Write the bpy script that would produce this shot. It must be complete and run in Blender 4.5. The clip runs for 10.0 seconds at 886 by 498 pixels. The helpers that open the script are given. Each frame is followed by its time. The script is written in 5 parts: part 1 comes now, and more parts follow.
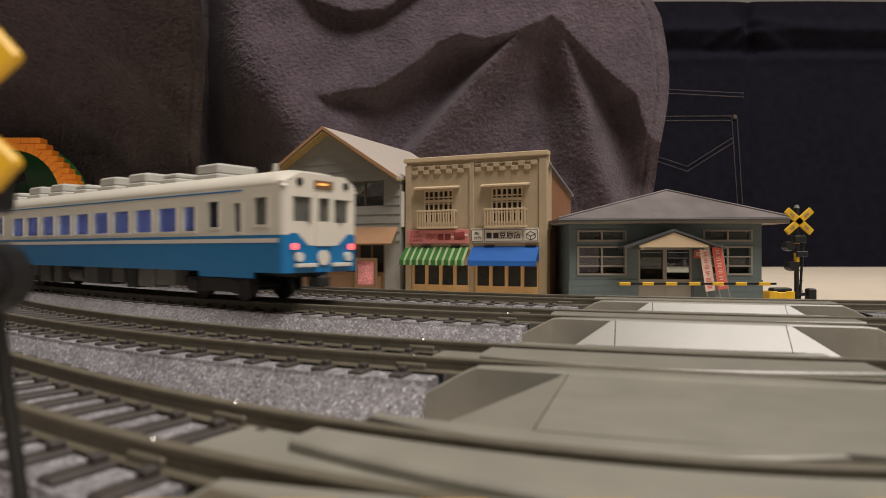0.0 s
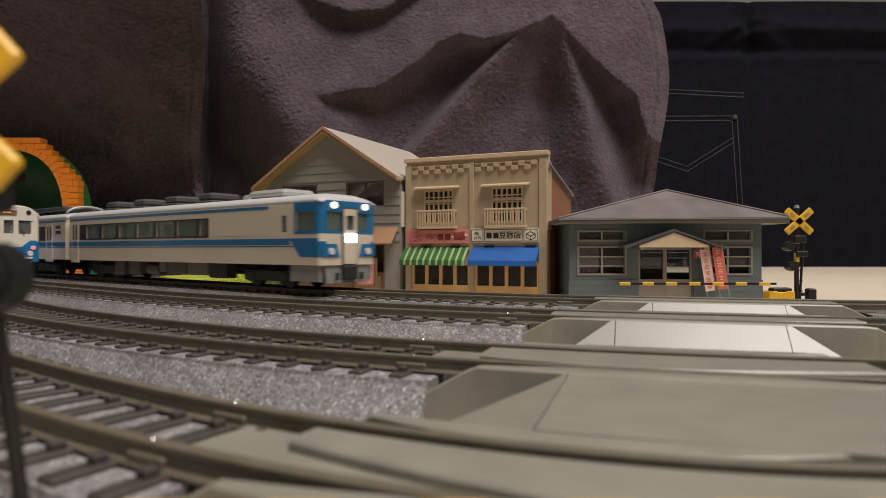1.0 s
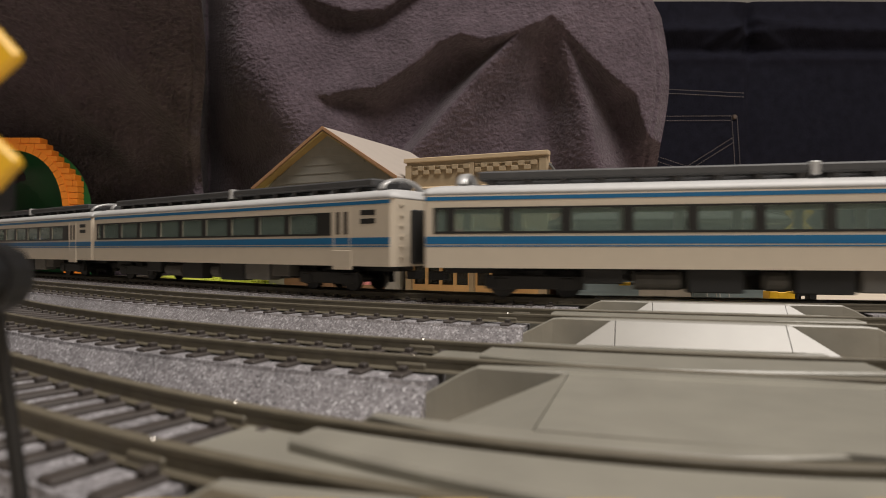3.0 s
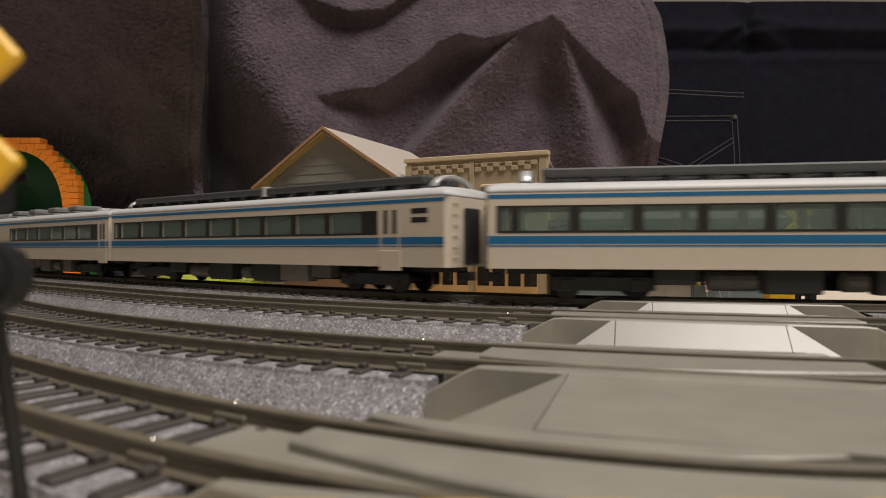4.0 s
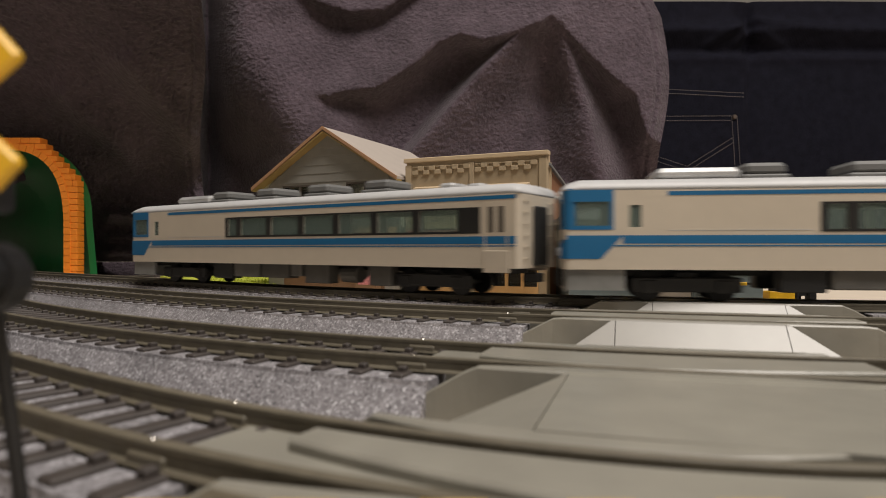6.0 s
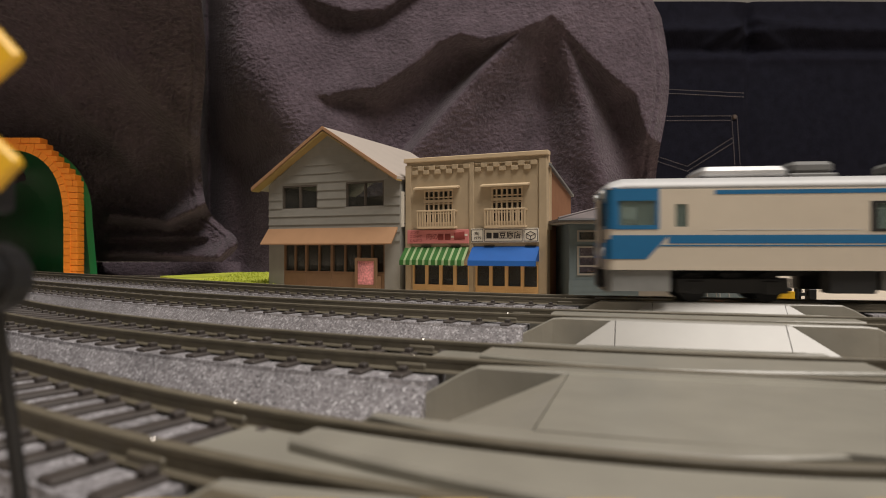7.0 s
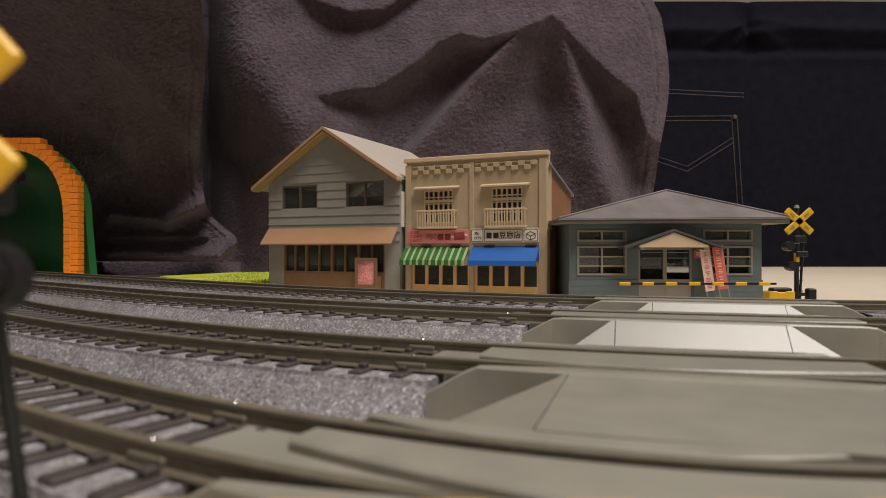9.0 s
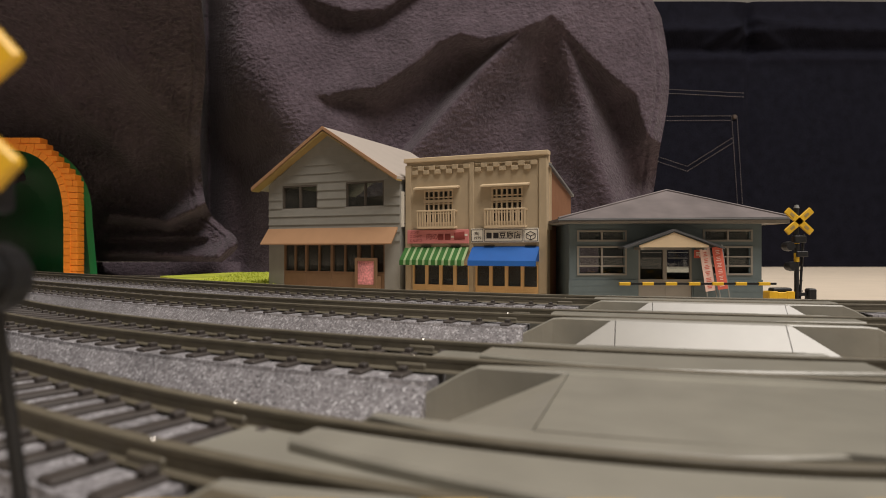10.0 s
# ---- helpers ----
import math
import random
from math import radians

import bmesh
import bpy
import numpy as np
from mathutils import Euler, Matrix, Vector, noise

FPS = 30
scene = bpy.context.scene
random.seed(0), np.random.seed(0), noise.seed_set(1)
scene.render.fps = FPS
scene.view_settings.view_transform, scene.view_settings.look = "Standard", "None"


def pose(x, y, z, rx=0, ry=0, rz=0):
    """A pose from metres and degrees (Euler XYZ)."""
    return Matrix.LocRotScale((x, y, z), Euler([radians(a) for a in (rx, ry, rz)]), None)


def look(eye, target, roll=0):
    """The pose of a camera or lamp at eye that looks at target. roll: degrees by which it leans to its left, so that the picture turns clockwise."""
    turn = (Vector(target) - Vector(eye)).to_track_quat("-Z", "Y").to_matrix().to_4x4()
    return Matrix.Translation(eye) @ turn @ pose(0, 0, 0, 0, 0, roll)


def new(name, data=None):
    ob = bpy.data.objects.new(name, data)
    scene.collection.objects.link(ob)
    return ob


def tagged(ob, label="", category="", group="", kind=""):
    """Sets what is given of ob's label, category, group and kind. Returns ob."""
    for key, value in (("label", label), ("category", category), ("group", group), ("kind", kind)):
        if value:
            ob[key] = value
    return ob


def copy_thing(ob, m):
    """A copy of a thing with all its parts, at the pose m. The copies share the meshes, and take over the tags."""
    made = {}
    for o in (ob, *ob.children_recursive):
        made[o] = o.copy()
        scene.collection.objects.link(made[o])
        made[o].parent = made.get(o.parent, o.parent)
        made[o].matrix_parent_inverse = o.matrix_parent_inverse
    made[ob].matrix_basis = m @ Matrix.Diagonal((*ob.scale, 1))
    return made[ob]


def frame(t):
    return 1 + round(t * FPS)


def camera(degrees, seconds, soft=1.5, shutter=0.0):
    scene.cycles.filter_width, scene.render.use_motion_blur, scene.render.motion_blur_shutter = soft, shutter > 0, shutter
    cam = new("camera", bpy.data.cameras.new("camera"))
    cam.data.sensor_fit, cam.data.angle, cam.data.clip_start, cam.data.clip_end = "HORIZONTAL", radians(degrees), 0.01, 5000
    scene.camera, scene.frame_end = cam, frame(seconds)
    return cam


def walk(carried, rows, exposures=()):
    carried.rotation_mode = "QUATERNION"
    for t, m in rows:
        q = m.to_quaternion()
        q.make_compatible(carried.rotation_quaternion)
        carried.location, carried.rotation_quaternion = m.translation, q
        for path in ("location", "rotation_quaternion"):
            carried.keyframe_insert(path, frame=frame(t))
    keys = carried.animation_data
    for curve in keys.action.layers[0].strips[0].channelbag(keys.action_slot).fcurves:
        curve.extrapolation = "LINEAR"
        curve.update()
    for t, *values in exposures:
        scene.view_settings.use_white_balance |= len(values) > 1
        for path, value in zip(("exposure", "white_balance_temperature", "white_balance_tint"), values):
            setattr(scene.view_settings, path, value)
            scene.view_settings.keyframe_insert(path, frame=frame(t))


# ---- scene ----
# A model railway on a table, in real miniature size. Lengths below are in millimetres.
M = 0.001
EYE = 18.34          # lens above the table
RAIL = 8.0           # rail top above the table

cam = camera(70.35, 10.0, soft=0.9, shutter=0.25)
cam.data.dof.use_dof = True
cam.data.dof.focus_distance = 0.19
cam.data.dof.aperture_fstop = 60.0
HERE = look((0, 0, EYE * M), (0, 0.2, EYE * M))
walk(cam, [(0.0, HERE), (10.0, HERE)])

# ---- light: one room lamp overhead, dim bounced light ----
world = bpy.data.worlds.new("room_world")
scene.world = world
world.use_nodes = True
world.node_tree.nodes["Background"].inputs[0].default_value = (1.0, 0.92, 0.85, 1)
world.node_tree.nodes["Background"].inputs[1].default_value = 0.085
lamp_data = bpy.data.lights.new("ceiling_lamp", "AREA")
lamp_data.shape, lamp_data.size, lamp_data.energy = "DISK", 0.7, 21.0
lamp_data.color = (1.0, 0.93, 0.86)
lamp = new("ceiling_lamp", lamp_data)
lamp.matrix_world = look((0.32, -0.26, 1.16), (0.12, 0.15, 0))
scene.view_settings.exposure = 0.0


# ---- materials ----
def mat(name, color, rough=0.5, metal=0.0, scale=400.0, vary=0.12, bump=0.0, bump_scale=None, spec=0.5, coat=0.0):
    m = bpy.data.materials.new(name)
    m.use_nodes = True
    nt = m.node_tree
    b = nt.nodes["Principled BSDF"]
    b.inputs["Roughness"].default_value = rough
    b.inputs["Metallic"].default_value = metal
    b.inputs["Specular IOR Level"].default_value = spec
    b.inputs["Coat Weight"].default_value = coat
    tc = nt.nodes.new("ShaderNodeTexCoord")
    n1 = nt.nodes.new("ShaderNodeTexNoise")
    n1.inputs["Scale"].default_value = scale
    n1.inputs["Detail"].default_value = 5
    n2 = nt.nodes.new("ShaderNodeTexNoise")
    n2.inputs["Scale"].default_value = scale * 0.12
    n2.inputs["Detail"].default_value = 3
    nt.links.new(tc.outputs["Object"], n1.inputs["Vector"])
    nt.links.new(tc.outputs["Object"], n2.inputs["Vector"])
    add = nt.nodes.new("ShaderNodeMath")
    add.operation = "ADD"
    nt.links.new(n1.outputs["Fac"], add.inputs[0])
    nt.links.new(n2.outputs["Fac"], add.inputs[1])
    ramp = nt.nodes.new("ShaderNodeMapRange")
    ramp.inputs["From Min"].default_value, ramp.inputs["From Max"].default_value = 0.7, 1.3
    ramp.inputs["To Min"].default_value, ramp.inputs["To Max"].default_value = 1 - vary, 1 + vary
    nt.links.new(add.outputs[0], ramp.inputs["Value"])
    mul = nt.nodes.new("ShaderNodeVectorMath")
    mul.operation = "SCALE"
    mul.inputs[0].default_value = color
    nt.links.new(ramp.outputs[0], mul.inputs["Scale"])
    nt.links.new(mul.outputs[0], b.inputs["Base Color"])
    if bump:
        n3 = nt.nodes.new("ShaderNodeTexNoise")
        n3.inputs["Scale"].default_value = bump_scale or scale * 2
        n3.inputs["Detail"].default_value = 4
        nt.links.new(tc.outputs["Object"], n3.inputs["Vector"])
        bp = nt.nodes.new("ShaderNodeBump")
        bp.inputs["Strength"].default_value = min(1.0, bump)
        bp.inputs["Distance"].default_value = 0.0004 * max(1.0, bump)
        nt.links.new(n3.outputs["Fac"], bp.inputs["Height"])
        nt.links.new(bp.outputs[0], b.inputs["Normal"])
    return m


def glow(name, color, strength):
    m = bpy.data.materials.new(name)
    m.use_nodes = True
    b = m.node_tree.nodes["Principled BSDF"]
    b.inputs["Base Color"].default_value = (*color, 1)
    b.inputs["Emission Color"].default_value = (*color, 1)
    b.inputs["Emission Strength"].default_value = strength
    return m


def glass(name, color, rough=0.03):
    m = bpy.data.materials.new(name)
    m.use_nodes = True
    nt = m.node_tree
    nt.nodes.remove(nt.nodes["Principled BSDF"])
    out = nt.nodes["Material Output"]
    tr = nt.nodes.new("ShaderNodeBsdfTransparent")
    tr.inputs[0].default_value = (*color, 1)
    gl = nt.nodes.new("ShaderNodeBsdfGlossy")
    gl.inputs["Roughness"].default_value = rough
    fr = nt.nodes.new("ShaderNodeFresnel")
    fr.inputs[0].default_value = 1.5
    mx = nt.nodes.new("ShaderNodeMixShader")
    nt.links.new(fr.outputs[0], mx.inputs[0])
    nt.links.new(tr.outputs[0], mx.inputs[1])
    nt.links.new(gl.outputs[0], mx.inputs[2])
    nt.links.new(mx.outputs[0], out.inputs["Surface"])
    return m


def milky(name, color, amount, kind="ShaderNodeBsdfDiffuse"):
    """Clear plastic with a milky tint."""
    m = glass(name, (0.85, 0.92, 0.89))
    nt = m.node_tree
    out = nt.nodes["Material Output"]
    top = out.inputs["Surface"].links[0].from_socket
    df = nt.nodes.new(kind)
    df.inputs[0].default_value = (*color, 1)
    mx = nt.nodes.new("ShaderNodeMixShader")
    mx.inputs[0].default_value = amount
    nt.links.new(top, mx.inputs[1])
    nt.links.new(df.outputs[0], mx.inputs[2])
    nt.links.new(mx.outputs[0], out.inputs["Surface"])
    return m


def ballast_mat():
    """Moulded grey ballast: fine purple-grey grains with pale and dark specks."""
    m = mat("ballast", (0.314, 0.294, 0.304), 0.75, scale=900, vary=0.25)
    nt = m.node_tree
    b = nt.nodes["Principled BSDF"]
    tc = nt.nodes.new("ShaderNodeTexCoord")
    vo = nt.nodes.new("ShaderNodeTexVoronoi")
    vo.inputs["Scale"].default_value = 4200
    nt.links.new(tc.outputs["Object"], vo.inputs["Vector"])
    sep = nt.nodes.new("ShaderNodeSeparateColor")
    nt.links.new(vo.outputs["Color"], sep.inputs[0])
    cr = nt.nodes.new("ShaderNodeValToRGB")
    cr.color_ramp.interpolation = "LINEAR"
    e = cr.color_ramp.elements
    e[0].position, e[0].color = 0.0, (0.09, 0.083, 0.088, 1)
    e[1].position, e[1].color = 1.0, (0.46, 0.45, 0.47, 1)
    for p, c in ((0.10, (0.16, 0.15, 0.158, 1)), (0.75, (0.245, 0.232, 0.243, 1)), (0.9, (0.33, 0.32, 0.335, 1))):
        k = e.new(p)
        k.color = c
    nt.links.new(sep.outputs[0], cr.inputs[0])
    mul = [n for n in nt.nodes if n.bl_idname == "ShaderNodeVectorMath"][0]
    nt.links.new(cr.outputs[0], mul.inputs[0])
    bp = nt.nodes.new("ShaderNodeBump")
    bp.inputs["Strength"].default_value = 0.55
    bp.inputs["Distance"].default_value = 0.00022
    nt.links.new(sep.outputs[1], bp.inputs["Height"])
    nt.links.new(bp.outputs[0], b.inputs["Normal"])
    return m


def fleece_mat(name, color, scale=350.0):
    m = mat(name, color, 0.95, scale=scale, vary=0.30, spec=0.05)
    nt = m.node_tree
    b = nt.nodes["Principled BSDF"]
    b.inputs["Sheen Weight"].default_value = 0.12
    b.inputs["Sheen Roughness"].default_value = 0.42
    tc = nt.nodes.new("ShaderNodeTexCoord")
    mp = nt.nodes.new("ShaderNodeMapping")
    mp.inputs["Scale"].default_value = (1, 1, 1.1)
    nt.links.new(tc.outputs["Object"], mp.inputs["Vector"])
    n = nt.nodes.new("ShaderNodeTexNoise")
    n.inputs["Scale"].default_value = scale * 1.3
    n.inputs["Detail"].default_value = 4
    n.inputs["Roughness"].default_value = 0.6
    nt.links.new(mp.outputs[0], n.inputs["Vector"])
    bp = nt.nodes.new("ShaderNodeBump")
    bp.inputs["Strength"].default_value = 1.0
    bp.inputs["Distance"].default_value = 0.0024
    nt.links.new(n.outputs["Fac"], bp.inputs["Height"])
    nt.links.new(bp.outputs[0], b.inputs["Normal"])
    return m


def denim_mat():
    m = mat("denim", (0.0072, 0.0072, 0.0126), 0.9, scale=900, vary=0.35, spec=0.1)
    nt = m.node_tree
    b = nt.nodes["Principled BSDF"]
    tc = nt.nodes.new("ShaderNodeTexCoord")
    wv = nt.nodes.new("ShaderNodeTexWave")
    wv.bands_direction = "DIAGONAL"
    wv.inputs["Scale"].default_value = 420
    wv.inputs["Distortion"].default_value = 1.0
    nt.links.new(tc.outputs["Object"], wv.inputs["Vector"])
    bp = nt.nodes.new("ShaderNodeBump")
    bp.inputs["Strength"].default_value = 0.5
    bp.inputs["Distance"].default_value = 0.0004
    nt.links.new(wv.outputs["Fac"], bp.inputs["Height"])
    nt.links.new(bp.outputs[0], b.inputs["Normal"])
    return m


BALLAST = ballast_mat()
RAILMETAL = mat("weathered_rail", (0.117, 0.1006, 0.071), 0.6, 0.0, scale=500, vary=0.2, bump=0.15)
# mirror-like metal of the nubs added for the glints on the rail joints
BRIGHT = mat("glint_metal", (0.85, 0.82, 0.75), 0.18, 1.0)
SLEEPER = mat("dark_brown_sleeper", (0.055, 0.045, 0.04), 0.6, scale=600, vary=0.3)
DECK = mat("grey_beige_crossing_plastic", (0.245, 0.232, 0.195), 0.36, scale=250, vary=0.12, bump=0.08, bump_scale=900)
# the deck's plastic made paler: lamp light on the slopes put into the colour
RAMP = mat("lit_ramp_plastic", (0.331, 0.317, 0.29), 0.38, scale=250, vary=0.06)
TABLE = mat("cream_table_top", (0.72, 0.62, 0.50), 0.5, scale=60, vary=0.06)
WALLPAINT = mat("plain_wall_paint", (0.30, 0.285, 0.265), 0.9, scale=8, vary=0.05)
FLEECE = fleece_mat("brown_grey_fleece", (0.090, 0.069, 0.083))
DENIM = denim_mat()
THREAD = mat("pale_stitching_thread", (0.16, 0.135, 0.13), 0.8, scale=900)
GRASS = mat("printed_grass_mat", (0.42, 0.46, 0.05), 0.7, scale=500, vary=0.3)
ORANGE = mat("orange_moulded_brick", (0.805, 0.241, 0.023), 0.4, scale=200, vary=0.10, bump=0.06, bump_scale=500)
GREEN = mat("green_tunnel_plastic", (0.006, 0.13, 0.035), 0.35, scale=150, vary=0.08)
BLACK = mat("black_plastic", (0.012, 0.012, 0.013), 0.45, scale=500)
SIGNALYELLOW = mat("signal_yellow_plastic", (0.72, 0.42, 0.02), 0.45, scale=600, vary=0.08)
GREY = mat("grey_plastic", (0.22, 0.22, 0.21), 0.5, scale=500)
CREAM = mat("cream_car_paint", (0.58, 0.504, 0.402), 0.38, scale=300, vary=0.03, coat=0.15)
LOCALCREAM = mat("ivory_railcar_paint", (0.66, 0.62, 0.54), 0.38, scale=300, vary=0.03, coat=0.15)
BLUE = mat("bright_blue_car_paint", (0.005, 0.155, 0.38), 0.35, scale=300, vary=0.04, coat=0.15)
EXPRESSBLUE = mat("dull_blue_stripe_paint", (0.007, 0.125, 0.285), 0.38, scale=300, vary=0.05, coat=0.1)
CARROOF = mat("pale_grey_car_roof", (0.50, 0.50, 0.50), 0.5, scale=300, vary=0.06)
ROOFBOX = mat("grey_roof_unit", (0.14, 0.14, 0.136), 0.6, scale=300, vary=0.1)
SILVER = mat("silver_roof_unit", (0.55, 0.55, 0.55), 0.35, 0.4, scale=300)
PALEBOX = mat("pale_grey_roof_unit", (0.42, 0.41, 0.38), 0.6, scale=300, vary=0.08)
RADIATOR = mat("dark_roof_radiator", (0.06, 0.06, 0.062), 0.55, scale=500, vary=0.15)
UNDER = mat("dark_grey_underfloor", (0.075, 0.07, 0.062), 0.6, scale=400, vary=0.2)
UNDERPALE = mat("grey_underfloor_box", (0.12, 0.115, 0.105), 0.6, scale=400, vary=0.15)
BOGIE = mat("black_bogie", (0.015, 0.015, 0.015), 0.6, scale=400)
WINBAND = mat("black_window_band", (0.014, 0.014, 0.014), 0.3, scale=400)
CARGLASS = milky("greenish_window_plastic", (0.40, 0.52, 0.47), 0.20)
CLEARGLASS = glass("clear_shop_glass", (0.75, 0.78, 0.76))
LOCALGLASS = milky("lit_window_plastic", (0.45, 0.50, 0.95), 0.03, "ShaderNodeBsdfTranslucent")
# the diffuse grey stands in for reflections on the building panes
DARKGLASS = milky("reflection_grey_glass", (0.10, 0.095, 0.085), 0.35)
# the pale grey share stands in for the lit cab seen through
WINDSCREEN = milky("lit_cab_windscreen", (0.42, 0.41, 0.37), 0.22)
SEAT = mat("grey_green_seat_moulding", (0.30, 0.34, 0.31), 0.6, scale=400)
BLUESEAT = mat("blue_seat_moulding", (0.05, 0.06, 0.30), 0.6, scale=400)
LEDCEIL = glow("cold_interior_light", (0.66, 0.70, 1.0), 16.0)
ROOFLAMP = glow("warm_headlamp", (1.0, 0.8, 0.6), 1.5)
HEADMARK = glow("lit_head_mark", (1.0, 1.0, 0.92), 5.0)
WARMLAMP = glow("warm_destination_lamp", (1.0, 0.45, 0.10), 0.8)
REDLAMP = glow("red_tail_lamp", (1.0, 0.12, 0.12), 1.6)
# glow for the green reflection in the house's shop window, not a lamp
GREENSPOT = glow("green_reflection_glow", (0.05, 1.0, 0.35), 6.0)
CLEARLAMP = mat("clear_lamp_lens", (0.6, 0.6, 0.58), 0.15)
HOUSEGREY = mat("grey_clapboard", (0.25, 0.24, 0.211), 0.65, scale=300, vary=0.08)
HOUSEROOF = mat("beige_grey_roof_sheet", (0.422, 0.37, 0.326), 0.6, scale=150, vary=0.05)
YELLOWTRIM = mat("ochre_trim", (0.36, 0.25, 0.09), 0.6, scale=300)
TANAWNING = mat("tan_awning", (0.359, 0.201, 0.106), 0.65, scale=300, vary=0.06)
BROWN = mat("brown_window_frame", (0.192, 0.108, 0.054), 0.6, scale=400, vary=0.12)
DARKFRAME = mat("dark_bronze_window_frame", (0.09, 0.075, 0.06), 0.5, scale=400, vary=0.12)
TAN = mat("tan_mortar_wall", (0.4, 0.311, 0.2), 0.7, scale=350, vary=0.07, bump=0.12)
PALETAN = mat("pale_tan_trim", (0.527, 0.404, 0.259), 0.6, scale=350, vary=0.06)
WOODORANGE = mat("light_wood_frame", (0.609, 0.375, 0.153), 0.55, scale=350, vary=0.08)
REDWALL = mat("red_brown_side_wall", (0.288, 0.132, 0.066), 0.7, scale=300, vary=0.1)
PINKSIGN = mat("pink_signboard", (0.60, 0.20, 0.19), 0.6, scale=300, vary=0.05)
WHITESIGN = mat("cream_signboard", (0.70, 0.64, 0.54), 0.6, scale=300, vary=0.04)
INK = mat("dark_sign_ink", (0.03, 0.025, 0.025), 0.7)
REDINK = mat("dark_red_sign_ink", (0.22, 0.035, 0.03), 0.7)
AWNGREEN = mat("green_awning_stripe", (0.028, 0.12, 0.02), 0.6, scale=400)
AWNPALE = mat("pale_awning_stripe", (0.289, 0.383, 0.196), 0.6, scale=400)
AWNBLUE = mat("blue_awning", (0.010, 0.10, 0.38), 0.6, scale=300, vary=0.07)
SLATE = mat("station_grey_blue_wall", (0.091, 0.117, 0.121), 0.65, scale=350, vary=0.08)
STATIONROOF = mat("worn_grey_station_roof", (0.155, 0.132, 0.13), 0.6, scale=110, vary=0.34, bump=0.1)
STATIONFRAME = mat("grey_tan_window_frame", (0.223, 0.199, 0.166), 0.6, scale=400, vary=0.08)
DARKROOM = mat("dark_model_interior", (0.035, 0.03, 0.027), 0.8, scale=300)
BANNERRED = mat("red_banner", (0.55, 0.11, 0.07), 0.7, scale=400)
BANNERPINK = mat("pale_pink_banner", (0.68, 0.48, 0.42), 0.7, scale=400)
MENU = mat("speckled_pink_board", (0.58, 0.22, 0.22), 0.7, scale=1500, vary=0.6)


# ---- mesh building ----
class MB:
    """Collects the faces of one mesh, in millimetres."""

    def __init__(self):
        self.v, self.f = [], []

    def poly(self, pts):
        n = len(self.v)
        self.v += [tuple(p) for p in pts]
        self.f.append(list(range(n, n + len(pts))))
        return self

    def prism(self, pts, dvec):
        """A solid: the polygon pts pushed along dvec."""
        n, k = len(self.v), len(pts)
        self.v += [tuple(p) for p in pts] + [(p[0] + dvec[0], p[1] + dvec[1], p[2] + dvec[2]) for p in pts]
        self.f.append(list(range(n + k - 1, n - 1, -1)))
        self.f.append(list(range(n + k, n + 2 * k)))
        for i in range(k):
            j = (i + 1) % k
            self.f.append([n + i, n + j, n + k + j, n + k + i])
        return self

    def box(self, x0, x1, y0, y1, z0, z1, c=0.0):
        """A box; c: the chamfer of its edges."""
        if c <= 0:
            return self.prism([(x0, y0, z0), (x1, y0, z0), (x1, y1, z0), (x0, y1, z0)], (0, 0, z1 - z0))
        rings = []
        for z, d in ((z0, c), (z0 + c, 0), (z1 - c, 0), (z1, c)):
            a, b, e, g = x0 + d, x1 - d, y0 + d, y1 - d
            q = c if d == 0 else c * 0.5
            rings.append([(a + q, e, z), (b - q, e, z), (b, e + q, z), (b, g - q, z), (b - q, g, z), (a + q, g, z), (a, g - q, z), (a, e + q, z)])
        return self.loft(rings, True, True)

    def loft(self, rings, closed=True, caps=False):
        n, k = len(self.v), len(rings[0])
        for r in rings:
            self.v += [tuple(p) for p in r]
        for i in range(len(rings) - 1):
            for j in range(k if closed else k - 1):
                a, b = n + i * k + j, n + i * k + (j + 1) % k
                self.f.append([a, b, b + k, a + k])
        if caps:
            self.f.append(list(range(n + k - 1, n - 1, -1)))
            m = n + (len(rings) - 1) * k
            self.f.append(list(range(m, m + k)))
        return self

    def cyl(self, a, b, r0, r1=None, seg=12):
        """A round bar from a to b."""
        a, b = Vector(a), Vector(b)
        r1 = r0 if r1 is None else r1
        w = (b - a).normalized()
        u = w.orthogonal().normalized()
        v = w.cross(u)
        ring = lambda p, r: [p + (u * math.cos(t) + v * math.sin(t)) * r for t in [2 * math.pi * i / seg for i in range(seg)]]
        return self.loft([ring(a, r0), ring(b, r1)], True, True)

    def panel(self, xs, zs, y0, y1, holes=()):
        """A wall in the xz plane from y0 to y1, through which the holes (x0, x1, z0, z1) go."""
        cx = sorted({round(q, 4) for q in (*xs, *[h[0] for h in holes], *[h[1] for h in holes])})
        cz = sorted({round(q, 4) for q in (*zs, *[h[2] for h in holes], *[h[3] for h in holes])})
        nx, nz = len(cx) - 1, len(cz) - 1

        def solid(i, j):
            if not (0 <= i < nx and 0 <= j < nz):
                return False
            mx, mz = (cx[i] + cx[i + 1]) / 2, (cz[j] + cz[j + 1]) / 2
            return not any(h[0] < mx < h[1] and h[2] < mz < h[3] for h in holes)

        index = {}

        def vert(i, j, y):
            if (i, j, y) not in index:
                index[i, j, y] = len(self.v)
                self.v.append((cx[i], y, cz[j]))
            return index[i, j, y]

        for i in range(nx):
            for j in range(nz):
                if not solid(i, j):
                    continue
                q = [(i, j), (i + 1, j), (i + 1, j + 1), (i, j + 1)]
                self.f.append([vert(*c, y0) for c in q])
                self.f.append([vert(*c, y1) for c in q[::-1]])
                for k, (di, dj) in enumerate(((0, -1), (1, 0), (0, 1), (-1, 0))):
                    if not solid(i + di, j + dj):
                        a, b = q[k], q[(k + 1) % 4]
